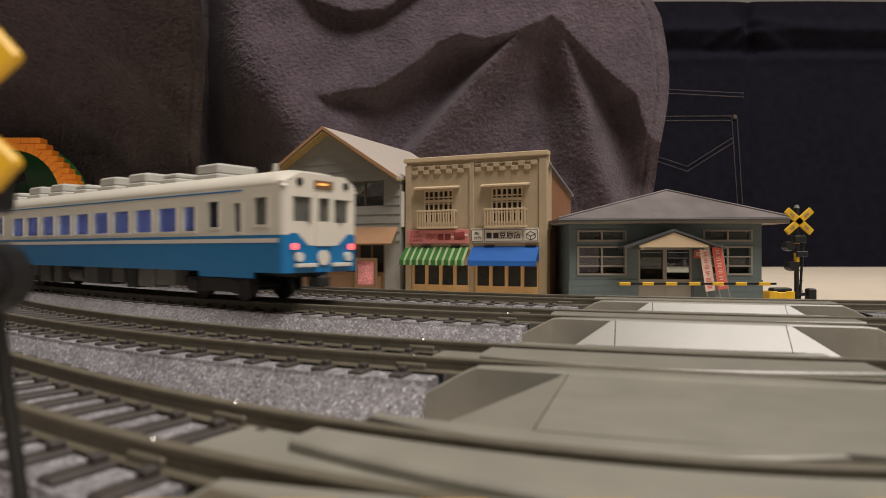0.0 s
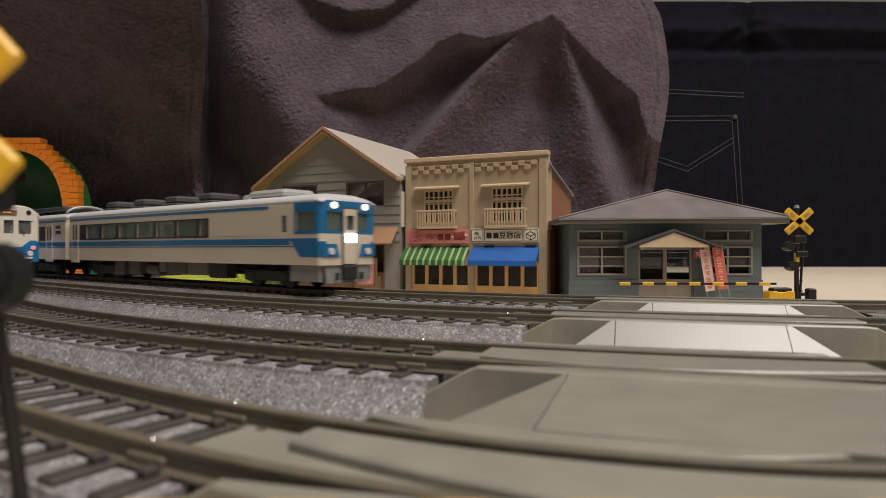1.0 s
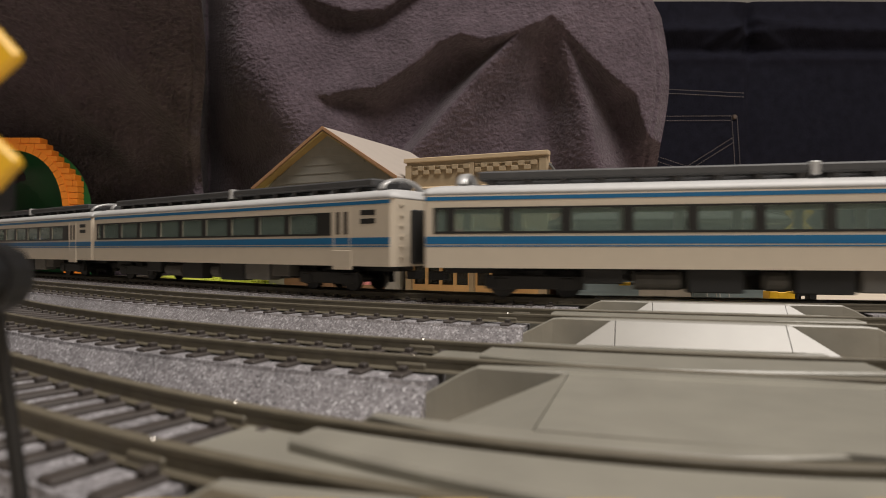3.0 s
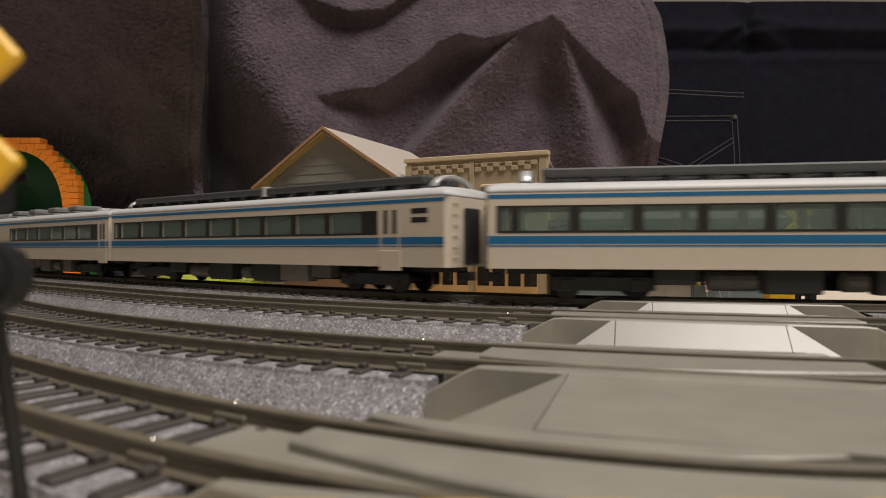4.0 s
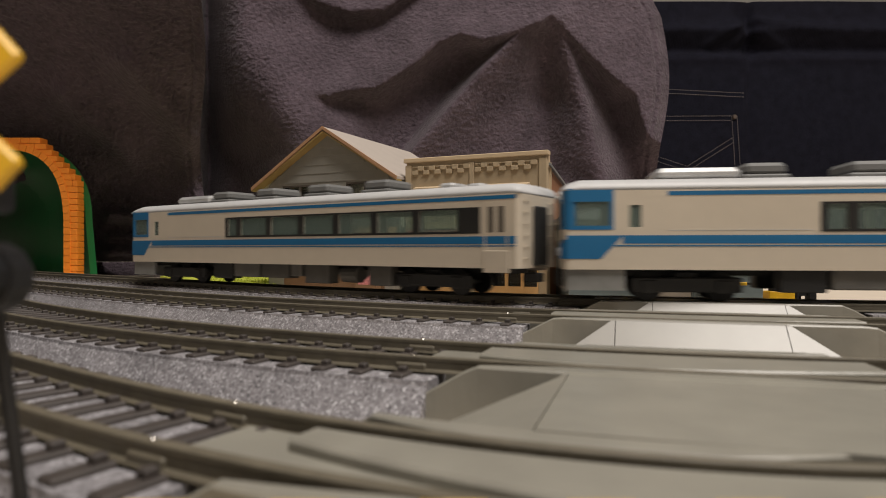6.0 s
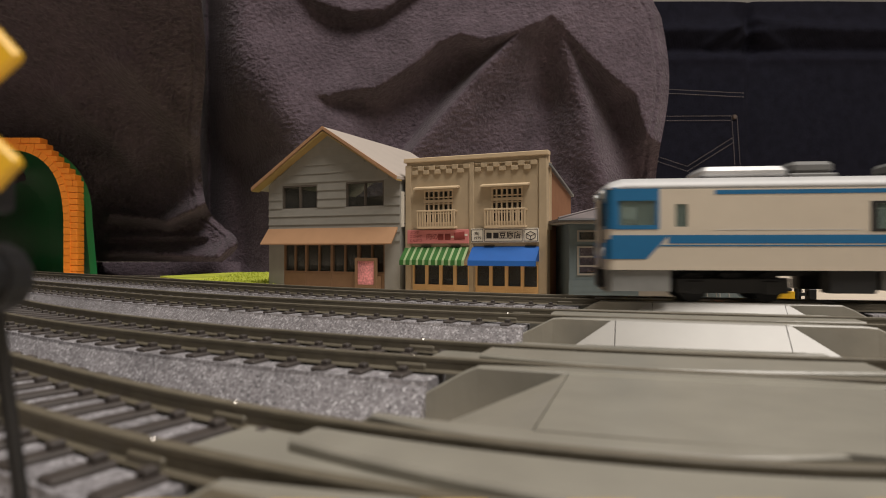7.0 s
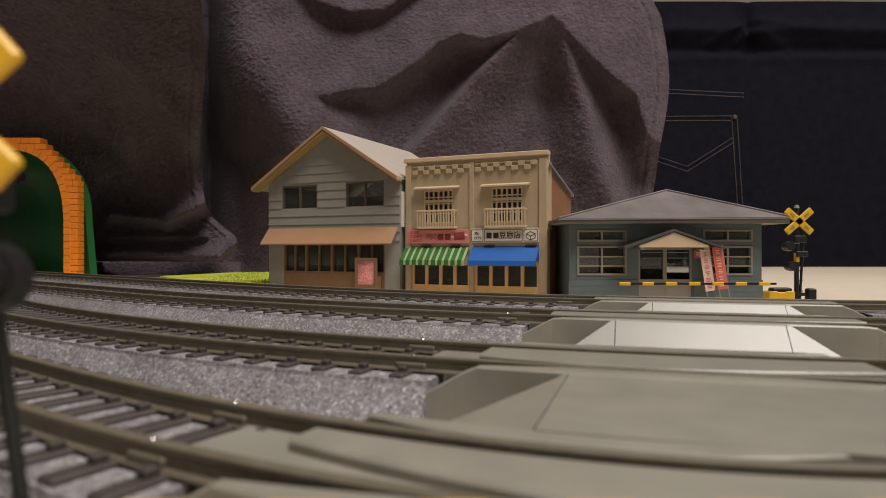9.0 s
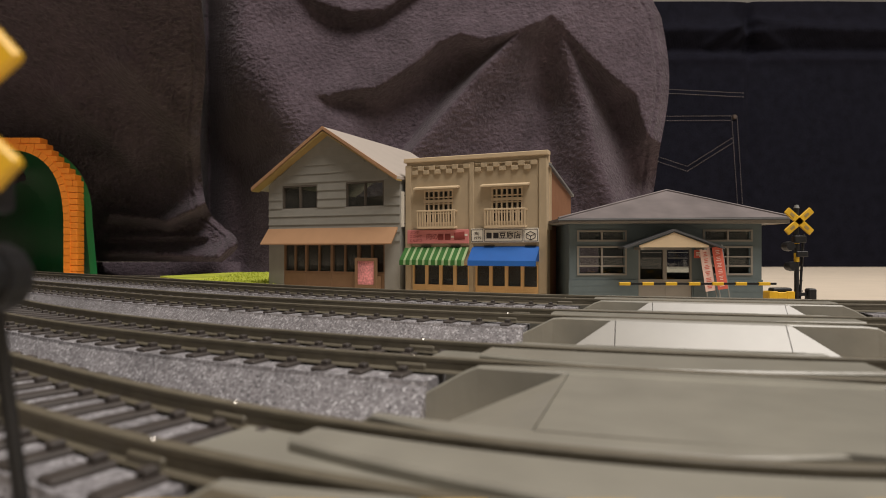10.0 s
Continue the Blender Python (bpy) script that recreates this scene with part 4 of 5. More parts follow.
# ---- station ----
def build_station():
    t = thing("station_building", mm(38.2, 190, 0), "grey-blue single-storey station with hipped roof and porch", "station")
    W, D, E = 58.1, 34.0, 27.0
    small = [(3.2, 16.4, 21.2, 23.6), (41.2, 54.4, 21.2, 23.8)]
    large = [(3.2, 16.4, 11.0, 18.7), (41.2, 54.4, 11.0, 18.7)]
    door = (20.9, 37.0, 1.0, 18.6)
    part("wall", MB().panel([0, W], [0, E], 0, 1.3, small + large + [door]), SLATE, t)
    part("wall", MB().box(0, 1.3, 1.3, D, 0, E), SLATE, t)
    part("wall", MB().box(W - 1.3, W, 1.3, D, 0, E), SLATE, t)
    part("back_wall", MB().panel([1.3, W - 1.3], [0, E], D - 1.3, D, [(5, 17, 10, 19), (41, 53, 10, 19)]), SLATE, t)
    for a, b in ((-0.25, 20.4), (37.5, W + 0.25)):
        part("wall_band", MB().box(a, b, -0.3, 0.1, 0, 9.0), SLATE, t, "slightly proud grey-blue plinth")
    for i in range(1, 5):
        for a, b in ((-0.1, 20.4), (37.5, W + 0.1)):
            part("board_line", MB().box(a, b, -0.36, -0.25, i * 1.8, i * 1.8 + 0.12), SLATE, t)
    for a, b, z0, z1 in small:
        window_set(t, a - 0.9, b + 0.9, z0 - 0.6, z1 + 0.4, -0.3, STATIONFRAME, DARKGLASS, 1, d=1.0)
    for a, b, z0, z1 in large:
        w = window_set(t, a - 0.9, b + 0.9, z0 - 0.6, z1 + 0.5, -0.3, STATIONFRAME, CLEARGLASS, 1, d=1.0, cross=(z0 + 2.2, z0 + 5.0))
    for i in range(2):
        a = door[0] + i * 8.05
        window_set(t, a, a + 8.05, 8.6, 18.6, 0.1, STATIONFRAME, CLEARGLASS, 0, "sliding_door", 0.9, cross=())
        part("door_panel", MB().box(a, a + 8.05, 0.2, 1.0, 1.0, 8.7, 0.1), STATIONFRAME, t, "tan lower door panel")
        part("handrail", MB().box(a + 1, a + 7, -0.05, 0.15, 12.5, 12.7).box(a + 1, a + 7, -0.05, 0.15, 15.5, 15.7).box(a + 1, a + 7, -0.05, 0.15, 17.2, 17.4), GREY, t)
    apex = (35.4, D / 2, 37.6)
    c = [(-4.2, -5.0, 27.3), (W + 6.0, -5.0, 27.8), (W + 6.0, D + 4, 27.8), (-4.2, D + 4, 27.3)]
    apex2 = (35.9, D / 2 + 3, 37.6)
    for q in ((c[0], c[1], apex), (c[1], c[2], apex2, apex), (c[2], c[3], apex2), (c[3], c[0], apex, apex2)):
        part("roof", MB().prism(list(q), (0, 0, -0.9)), STATIONROOF, t, "worn grey roof slope")
    part("gutter", MB().cyl((-4.4, -5.3, 26.9), (W + 6.2, -5.3, 27.3), 0.35, seg=8), RADIATOR, t, "dark eaves gutter")
    for a, b in ((c[0], apex), (c[1], apex)):
        part("hip_cap", MB().cyl((a[0], a[1], a[2] + 0.1), (b[0], b[1], b[2] + 0.1), 0.4, seg=6), STATIONROOF, t)
    part("fascia", MB().box(-4.0, W + 5.8, -4.9, -4.2, 25.9, 27.0), STATIONFRAME, t)
    part("fascia", MB().box(W + 5.0, W + 5.7, -4.2, D + 3, 25.9, 27.2), PALETAN, t)
    part("soffit", MB().box(-3.8, W + 5.0, -4.2, D + 3, 26.0, 26.4), STATIONFRAME, t)
    # porch gable
    for sx in (-1, 1):
        part("porch_roof", MB().prism([(29.3, -7.0, 24.2), (29.3 + sx * 14.6, -7.0, 18.9), (29.3 + sx * 14.6, -7.0, 18.3), (29.3, -7.0, 23.5)], (0, 7.0, 0)), RADIATOR, t, "dark sloping porch roof")
    part("porch_gable", MB().prism([(29.3, -6.6, 23.2), (19.2, -6.6, 19.4), (19.2, -6.6, 18.8), (39.4, -6.6, 18.8), (39.4, -6.6, 19.4)], (0, 0.6, 0)), PALETAN, t, "pale tan porch gable")
    for x in (19.6, 38.2):
        part("porch_bracket", MB().box(x, x + 0.8, -6.4, 0, 18.0, 18.8), STATIONFRAME, t)
    part("floor", MB().box(1.3, W - 1.3, 1.3, D - 1.3, 0.2, 1.0), DARKROOM, t)
    part("bench", MB().box(6, 16, 14, 18, 1, 9, 0.2), STATIONFRAME, t)
    part("post_sign", MB().box(37.5, 40.8, -0.6, -0.35, 15.6, 18.1, 0.05), BANNERRED, t, "small red and white plate")
    part("post_sign_mark", MB().box(38.1, 40.2, -0.66, -0.58, 17.0, 17.4).box(38.1, 40.2, -0.66, -0.58, 16.4, 16.7).box(39.0, 39.3, -0.66, -0.58, 15.9, 16.4), WHITESIGN, t)
    # two leaning banners
    for i, (x, z0, m_, lab, ink) in enumerate(((41.6, 6.0, BANNERPINK, "pale pink advertising banner on a stick", BANNERRED), (45.0, 6.6, BANNERRED, "red advertising banner on a stick", BANNERPINK))):
        b = thing("banner", mm(38.2 + x, 185.5 - i * 0.8, 0), lab, "banner", "station banners")
        tilt = pose(0, 0, 0, 0, -8.5, 0)
        part("cloth", MB().box(-1.4, 1.5, -0.12, 0.12, z0, z0 + 12.6, 0.05).turned(tilt), m_, b)
        part("pole", MB().cyl((1.7, 0.25, 0), (1.7, 0.25, z0 + 13.0), 0.2, seg=8).turned(tilt), GREY, b)
        part("pole", MB().cyl((-1.0, 0.25, 0), (-1.0, 0.25, z0 + 1.0), 0.2, seg=8).turned(tilt), GREY, b)
        rnd = random.Random(5 + i)
        for j in range(6):
            z = z0 + 0.9 + j * 1.9
            strokes = MB()
            for q in range(3):
                w = rnd.uniform(0.35, 0.8)
                strokes.box(-w, w, -0.2, -0.1, z + q * 0.48, z + q * 0.48 + 0.2)
            part("text_bar", strokes.turned(tilt), ink, b)


# ---- crossing signals and barriers ----
def build_signal(m, mirrored, drop=0.0):
    t = thing("crossing_signal", m, "black model crossing signal with yellow crossbuck and barrier machine", "crossing signal", "crossing signals")
    s = -1 if mirrored else 1
    w = 1.4 if mirrored else 2.6
    part("base", MB().box(-w, w, -1.6, 1.6, 0, 1.4, 0.2), BLACK, t)
    part("pole", MB().cyl((0, 0, 1), (0, 0, 28.3), 0.55), BLACK, t)
    part("pole_stripe", MB().cyl((0, 0, 15.2), (0, 0, 17.4), 0.62).cyl((0, 0, 19.6), (0, 0, 21.5), 0.62), SIGNALYELLOW, t)
    part("finial", MB().cyl((0, 0, 28.2), (0, 0, 29.0), 0.7, 0.4), GREY, t)
    cz, cl = (23.7, 3.95) if mirrored else (25.0, 4.1)
    for a in (42, -42):
        part("crossbuck_blade", MB().box(-cl, cl, -1.3, -0.75, -0.85, 0.85, 0.15).turned(Matrix.Translation((0, 0, cz)) @ Matrix.Rotation(radians(a), 4, "Y")), SIGNALYELLOW, t, "yellow crossbuck blade")
        part("blade_mark", MB().box(-2.9, -1.7, -1.36, -1.28, -0.3, 0.3).box(1.7, 2.9, -1.36, -1.28, -0.3, 0.3).turned(Matrix.Translation((0, 0, cz)) @ Matrix.Rotation(radians(a), 4, "Y")), YELLOWTRIM, t)
    for z, dx in (((17.2, -1.6), (17.2, 1.9)) if mirrored else ((19.0, -2.6), (14.2, -1.9))):
        lampunit = part("signal_lamp", MB().cyl((dx * s, -0.9, z), (dx * s, 0.3, z), 1.45 if mirrored else 1.1).cyl((dx * s, -2.4, z), (dx * s, -0.9, z), 1.05, 1.25), BLACK, t, "round black signal lamp with hood")
        part("lens", MB().cyl((dx * s, -1.2, z), (dx * s, -1.0, z), 0.9), CLEARLAMP, lampunit)
        part("lamp_arm", MB().box(min(0, dx * s), max(0, dx * s), -0.2, 0.2, z - 0.2, z + 0.2), BLACK, t)
    part("speaker_box", MB().box(-1.0, 1.9, -1.0, 1.0, 19.8, 21.6, 0.2), BLACK, t)
    part("direction_box", MB().box(-0.4, 2.4, -0.8, 0.8, 16.4, 17.8, 0.15), BLACK, t)
    for x in (1.0, 2.2):
        lo, hi = ((4.4 - x * 1.3, 1.5 - x * 1.3) if mirrored else (x * 0.4 + 0.1, x))
        part("ladder_rail", MB().cyl((lo, 0.9, 0.5), (hi, 0.9, 22.0), 0.3, seg=6), BLACK, t)
    for i in range(8):
        z = 3 + i * 2.5
        part("rung", MB().box(min(0.4 * s, 2.0 * s), max(0.4 * s, 2.0 * s), 0.8, 1.0, z, z + 0.25), BLACK, t)
    # barrier machine with arm
    mb = MB()
    for a, b, z0, z1 in ((1.2, 3.2, 0, 8.2), (5.2, 7.4, 0, 8.2), (3.0, 5.4, 6.4, 8.0), (3.0, 5.4, 3.4, 4.2)):
        mb.box(*sorted((-a * s, -b * s)), -1.6, 1.6, z0 * (0.82 if mirrored else 1), z1 * (0.82 if mirrored else 1), 0.15)
    mc = part("barrier_machine", mb, SIGNALYELLOW, t, "yellow barrier machine frame")
    part("machine_cap", MB().box(*sorted((-6.4 * s, -1.6 * s)), -1.2, 1.2, 6.5 if mirrored else 8.0, 7.3 if mirrored else 9.0, 0.3), BLACK, mc)
    part("machine_plate", MB().box(*sorted((-6.6 * s, -3.6 * s)), -0.6, 0.6, 0.6, 6.2), PALETAN, mc)
    part("counterweight", MB().box(*sorted((2.4 * s, 4.4 * s)), -1.0, 1.0, 0, 8.8, 0.25), BLACK, t)
    part("counter_arm", MB().box(*sorted((-1.0 * s, 3.0 * s)), -0.3, 0.3, 7.0, 7.8), BLACK, t)
    arm = part("barrier_arm", MB().box(*sorted((-6.0 * s, -43.4 * s)), -2.2, -1.8, 9.8 - drop, 10.3 - drop), BLACK, t, "black and yellow striped barrier arm")
    for i in range(7):
        x = 7.5 + i * 5.55
        part("yellow_band", MB().box(*sorted((-x * s, -(x + 2.7) * s)), -2.35, -1.65, 9.65 - drop, 10.45 - drop, 0.08), SIGNALYELLOW, arm)
    return t


# ---- trains ----
def roof_loft(half, z0, z1, x0, x1, drop0, drop1):
    """A rounded roof from x0 to x1; drop: how far it bows down at each end."""
    rings = []
    for x, d in ((x0, drop0), (x0 + 1.2, drop0 * 0.45), (x0 + 3.5, 0), (x1 - 3.5, 0), (x1 - 1.2, drop1 * 0.45), (x1, drop1)):
        ring = []
        for i in range(17):
            a = math.pi * i / 16
            c = math.cos(a)
            ring.append((x, half * math.copysign(abs(c) ** 0.55, c), z0 + (z1 - z0 - d) * math.sin(a) ** 0.8))
        rings.append(ring)
    return MB().loft(rings, True, True)


def bogie(t, x):
    b = part("bogie", MB().box(x - 10.5, x + 10.5, -7.0, -6.0, 1.8, 4.8, 0.3).box(x - 10.5, x + 10.5, 6.0, 7.0, 1.8, 4.8, 0.3).box(x - 2, x + 2, -6, 6, 2.5, 5.8, 0.2), BOGIE, t)
    for dx in (-7.0, 7.0):
        part("wheelset", MB().cyl((x + dx, -5.3, 2.85), (x + dx, -4.0, 2.85), 2.9, seg=18).cyl((x + dx, 4.0, 2.85), (x + dx, 5.3, 2.85), 2.9, seg=18).cyl((x + dx, -5, 2.85), (x + dx, 5, 2.85), 0.8), BOGIE, b)
        for y in (-7.3, 6.7):
            part("axle_box", MB().box(x + dx - 1.5, x + dx + 1.5, y, y + 0.6, 1.6, 4.2, 0.2), BOGIE, b)


def underfloor(t, seed, x0=-36, x1=36):
    rnd = random.Random(seed)
    x = x0
    while x < x1 - 4:
        w = rnd.choice((4.5, 6.0, 7.5, 9.0, 11.0))
        lo = rnd.choice((1.6, 2.0, 2.6, 3.2))
        m_ = rnd.choice((UNDER, UNDER, UNDERPALE, BOGIE))
        for sy in (-1, 1):
            if rnd.random() < 0.18:
                part("air_tank", MB().cyl((x + 1, sy * 6.4, 4.0), (x + w - 1, sy * 6.4, 4.0), 2.0, seg=14), m_, t)
            else:
                part("equipment_box", MB().box(x, x + w - 0.6, *sorted((sy * 4.6, sy * 8.6)), lo, 6.6, 0.25), m_, t)
        x += w + rnd.choice((0.2, 0.6, 2.4))
    part("centre_sill", MB().box(-66, 66, -3, 3, 5.0, 6.6), BOGIE, t)


def car_sides(t, half, z0, z1, x0, x1, holes, paint, pane_mat):
    """Both side walls of a car with its window openings."""
    for sy in (-1, 1):
        side = part("side_wall", MB().panel([x0, x1], [z0, z1], *sorted((sy * half, sy * (half - 0.55))), holes), paint, t)
        for a, b, c, d in holes:
            part("pane", MB().box(a, b, *sorted((sy * (half - 0.2), sy * (half - 0.38))), c, d), pane_mat, side)


def stripe_both(t, half, x0, x1, z0, z1, m_, name="stripe"):
    for sy in (-1, 1):
        part(name, MB().box(x0, x1, *sorted((sy * (half - 0.05), sy * (half + 0.07))), z0, z1), m_, t)


def seats(t, x0, x1, m_, pitch=5.4, z=8.0):
    x = x0
    while x < x1:
        for y in (-7.6, 2.2):
            part("seat", MB().box(x, x + 1.3, y, y + 5.4, z, z + 5.4, 0.3).box(x + 1.2, x + 3.6, y, y + 5.4, z, z + 3.0, 0.3), m_, t)
        x += pitch


def end_wall(t, x, half, z0, z1, paint, outward):
    w = MB().box(*sorted((x, x - 0.8 * outward)), -half + 1.2, half - 1.2, z0, z1)
    for sy in (-1, 1):
        w.cyl((x - 1.4 * outward, sy * (half - 1.4), z0), (x - 1.4 * outward, sy * (half - 1.4), z1), 1.4, seg=16)
    e = part("end_wall", w, paint, t)
    part("gangway", MB().box(*sorted((x, x + 0.9 * outward)), -3.0, 3.0, 6.8, 19.5, 0.3), BOGIE, e)
    for sy in (-1, 1):
        for i in range(6):
            z = z0 + 2 + i * 2.4
            part("hand_grip", MB().box(*sorted((x, x + 0.35 * outward)), sy * 6.2 - 0.5, sy * 6.2 + 0.5, z, z + 0.3), paint, e)
    return e


def coupler(t, x, outward):
    part("coupler", MB().box(*sorted((x - 3 * outward, x + 0.9 * outward)), -1.2, 1.2, 3.2, 5.2, 0.25), BOGIE, t)


HALF, LO, GUT = 9.6, 6.3, 21.8


def express_body(t, x0, x1, holes, seed):
    car_sides(t, HALF, LO, GUT, x0, x1, holes, CREAM, CARGLASS)
    part("floor", MB().box(x0, x1, -9, 9, 6.4, 7.6), UNDER, t)
    underfloor(t, seed)
    bogie(t, -46)
    bogie(t, 46)


def window_band(t, half, x0, x1, z0, z1, holes):
    for sy in (-1, 1):
        part("window_band", MB().panel([x0, x1], [z0, z1], *sorted((sy * (half - 0.06), sy * (half + 0.09))), holes), WINBAND, t, "black band round the windows")


def door_leaf(t, half, x0, x1, z0, z1, paint):
    for sy in (-1, 1):
        d = part("door", MB().box(x0, x1, *sorted((sy * (half - 0.3), sy * (half + 0.04))), z0, z1), paint, t, "folding passenger door")
        for a in (x0 + 0.7, x1 - 2.1):
            part("door_glass", MB().box(a, a + 1.4, *sorted((sy * (half - 0.2), sy * (half + 0.1))), z0 + 7.4, z1 - 1.0), DARKFRAME, d, "narrow dark door window")
        for a in (x0 - 0.15, x1 - 0.15):
            part("door_post", MB().box(a, a + 0.3, *sorted((sy * (half - 0.2), sy * (half + 0.13))), z0, z1), paint, d)
        part("door_step", MB().box(x0 - 0.4, x1 + 0.4, *sorted((sy * (half - 0.4), sy * (half + 0.2))), LO - 0.9, z0 + 3.6, 0.1), paint, d)


def express_trailer():
    t = thing("express_trailer_car", mm(0, 0, RAIL), "cream express railcar with blue stripes and long roof radiators", "train car", "express train")
    wins = [(45.2 - 12.2 * i - 10.2, 45.2 - 12.2 * i, 14.1, 18.8) for i in range(9)] + [(-66.5, -64.3, 14.1, 18.8)]
    express_body(t, -69.0, 69.0, wins, 11)
    window_band(t, HALF, -67.3, 50.2, 13.6, 19.2, wins)
    door_leaf(t, HALF, 51.2, 56.6, 6.4, 20.2, CREAM)
    stripe_both(t, HALF, -69, 69, 11.4, 13.0, EXPRESSBLUE)
    stripe_both(t, HALF, -69, 69, 10.85, 11.1, EXPRESSBLUE, "pinstripe")
    stripe_both(t, HALF, -69, 69, 20.7, 21.5, EXPRESSBLUE)
    for z in (18.2, 16.2):
        stripe_both(t, HALF, 60.0, 64.6, z, z + 1.2, WINBAND, "louvre")
    part("roof", roof_loft(HALF, GUT, 24.4, -69.6, 69.6, 0.6, 0.6), CARROOF, t, "pale grey rounded roof", True)
    end_wall(t, 69.6, HALF, LO, GUT, CREAM, 1)
    end_wall(t, -69.6, HALF, LO, GUT, CREAM, -1)
    for x0, x1 in ((-58, 7.0), (8.2, 62)):
        r = part("roof_radiator", MB().box(x0, x1, -7.6, -2.6, 25.1, 27.0, 0.4).box(x0, x1, 2.6, 7.6, 25.1, 27.0, 0.4), RADIATOR, t, "long dark roof radiator")
        x = x0 + 2
        while x < x1 - 2:
            part("radiator_foot", MB().box(x, x + 1.6, -7.0, 7.0, 23.4, 25.2), RADIATOR, r)
            x += 7.6
    part("radiator_joint", MB().box(6.8, 8.4, -7.9, 7.9, 24.6, 27.3, 0.2), SILVER, t)
    for x in (-61.5, 64.5):
        part("pipe_hoop", MB().loft([[(x + 1.3 * math.cos(q) * (1 if x > 0 else 1), 7.4 * math.cos(a) * 1.0 + 0.0, 24.0 + 3.0 * math.sin(a) + 0.45 * math.sin(q)) for q in [k * math.pi / 3 for k in range(6)]] for a in [math.pi * i / 12 for i in range(13)]]), SILVER, t, "silver pipe hoop", True)
    seats(t, -60, 46, SEAT)
    coupler(t, 69.6, 1)
    coupler(t, -69.6, -1)
    return t


def express_cab_car(lit):
    """Cab at the +x end; only the leading one shows lights."""
    t = thing("express_cab_car", mm(0, 0, RAIL), "cream express cab railcar with blue cab front and stripes", "train car", "express train")
    wins = [(16.0 - 12.2 * i - 10.2, 16.0 - 12.2 * i, 14.1, 18.8) for i in range(6)] + [(17.9, 21.4, 14.1, 18.8)]
    cab = [(60.9, 68.1, 14.9, 19.6), (55.0, 57.2, 14.6, 18.9)]
    express_body(t, -69.0, 68.2, wins + cab, 23)
    window_band(t, HALF, -60.6, 22.6, 13.6, 19.2, wins)
    door_leaf(t, HALF, -67.0, -61.8, 6.4, 20.2, CREAM)
    stripe_both(t, HALF, -69, 58.5, 11.4, 13.0, EXPRESSBLUE)
    stripe_both(t, HALF, -69, 60.0, 10.85, 11.1, EXPRESSBLUE, "pinstripe")
    stripe_both(t, HALF, -69, 50, 20.7, 21.5, EXPRESSBLUE)
    for sy in (-1, 1):
        y = sy * (HALF + 0.02)
        part("blue_flash", MB().prism([(58.4, y - 0.06, 13.0), (69.2, y - 0.06, 13.0), (69.2, y - 0.06, 8.4), (62.6, y - 0.06, 8.4)], (0, 0.12, 0)), EXPRESSBLUE, t, "slanted blue flash")
        part("cab_blue", MB().panel([60.2, 68.8], [14.1, 21.9], *sorted((sy * (HALF - 0.1), sy * (HALF + 0.08))), [cab[0]]), EXPRESSBLUE, t, "blue surround of the cab window")
        part("body_groove", MB().box(24, 50, *sorted((sy * (HALF - 0.05), sy * (HALF + 0.05))), 13.9, 14.0), CARROOF, t)
    part("roof", roof_loft(HALF, GUT, 24.4, -69.6, 70.0, 0.6, 1.6), CARROOF, t, "pale grey rounded roof", True)
    end_wall(t, -69.6, HALF, LO, GUT, CREAM, -1)
    # cab front: built flat and turned to face +x
    turn = Matrix.Rotation(math.pi / 2, 4, "Z")
    fh = [(-8.0, -2.6, 14.9, 19.6), (2.6, 8.0, 14.9, 19.6), (-1.5, 1.5, 15.2, 18.8)]
    face = part("cab_front", MB().panel([-8.2, 8.2], [LO, 14.2], -70.0, -69.2).turned(turn), CREAM, t, "cream cab front")
    part("cab_top", MB().panel([-8.2, 8.2], [14.2, 22.4], -70.05, -69.2, fh).turned(turn), EXPRESSBLUE, face, "blue upper cab front")
    for sy in (-1, 1):
        cp = MB().cyl((68.5, sy * 8.1, LO), (68.5, sy * 8.1, 14.2), 1.52, seg=16)
        part("corner_post", cp, CREAM, face)
        part("corner_post", MB().cyl((68.5, sy * 8.1, 14.2), (68.5, sy * 8.1, 22.2), 1.54, seg=16), EXPRESSBLUE, face)
        part("corner_blue", MB().cyl((68.5, sy * 8.1, 8.4), (68.5, sy * 8.1, 12.2), 1.6, seg=16), EXPRESSBLUE, face)
        part("lamp_panel", MB().prism([(70.0, sy * 3.4, 8.4), (70.0, sy * 9.0, 8.4), (70.0, sy * 9.0, 11.6), (70.0, sy * 4.4, 11.6)], (0.25, 0, 0)), EXPRESSBLUE, face)
        part("tail_lamp", MB().cyl((70.0, sy * 6.4, 9.8), (70.7, sy * 6.4, 9.8), 0.9), CLEARLAMP, face)
        part("headlamp", MB().cyl((69.6, sy * 5.4, 21.2), (70.6, sy * 5.4, 21.2), 0.85), ROOFLAMP if lit else CLEARLAMP, face, "round roof headlamp")
    part("gangway_door", MB().panel([-2.2, 2.2], [6.6, 20.4], -70.5, -69.9, [(-1.4, 1.4, 15.2, 18.8)]).turned(turn), CREAM, face, "cream gangway door")
    part("door_frame", MB().panel([-2.6, 2.6], [6.4, 20.8], -70.35, -69.9, [(-2.2, 2.2, 6.6, 20.4)]).turned(turn), UNDER, face)
    part("head_mark", MB().box(-1.7, 1.7, -70.75, -70.5, 12.0, 14.2).turned(turn), HEADMARK if lit else WHITESIGN, face, "white head mark")
    for a, b, c, d in fh:
        part("windscreen", MB().box(a, b, -69.5, -69.35, c, d).turned(turn), CARGLASS, face)
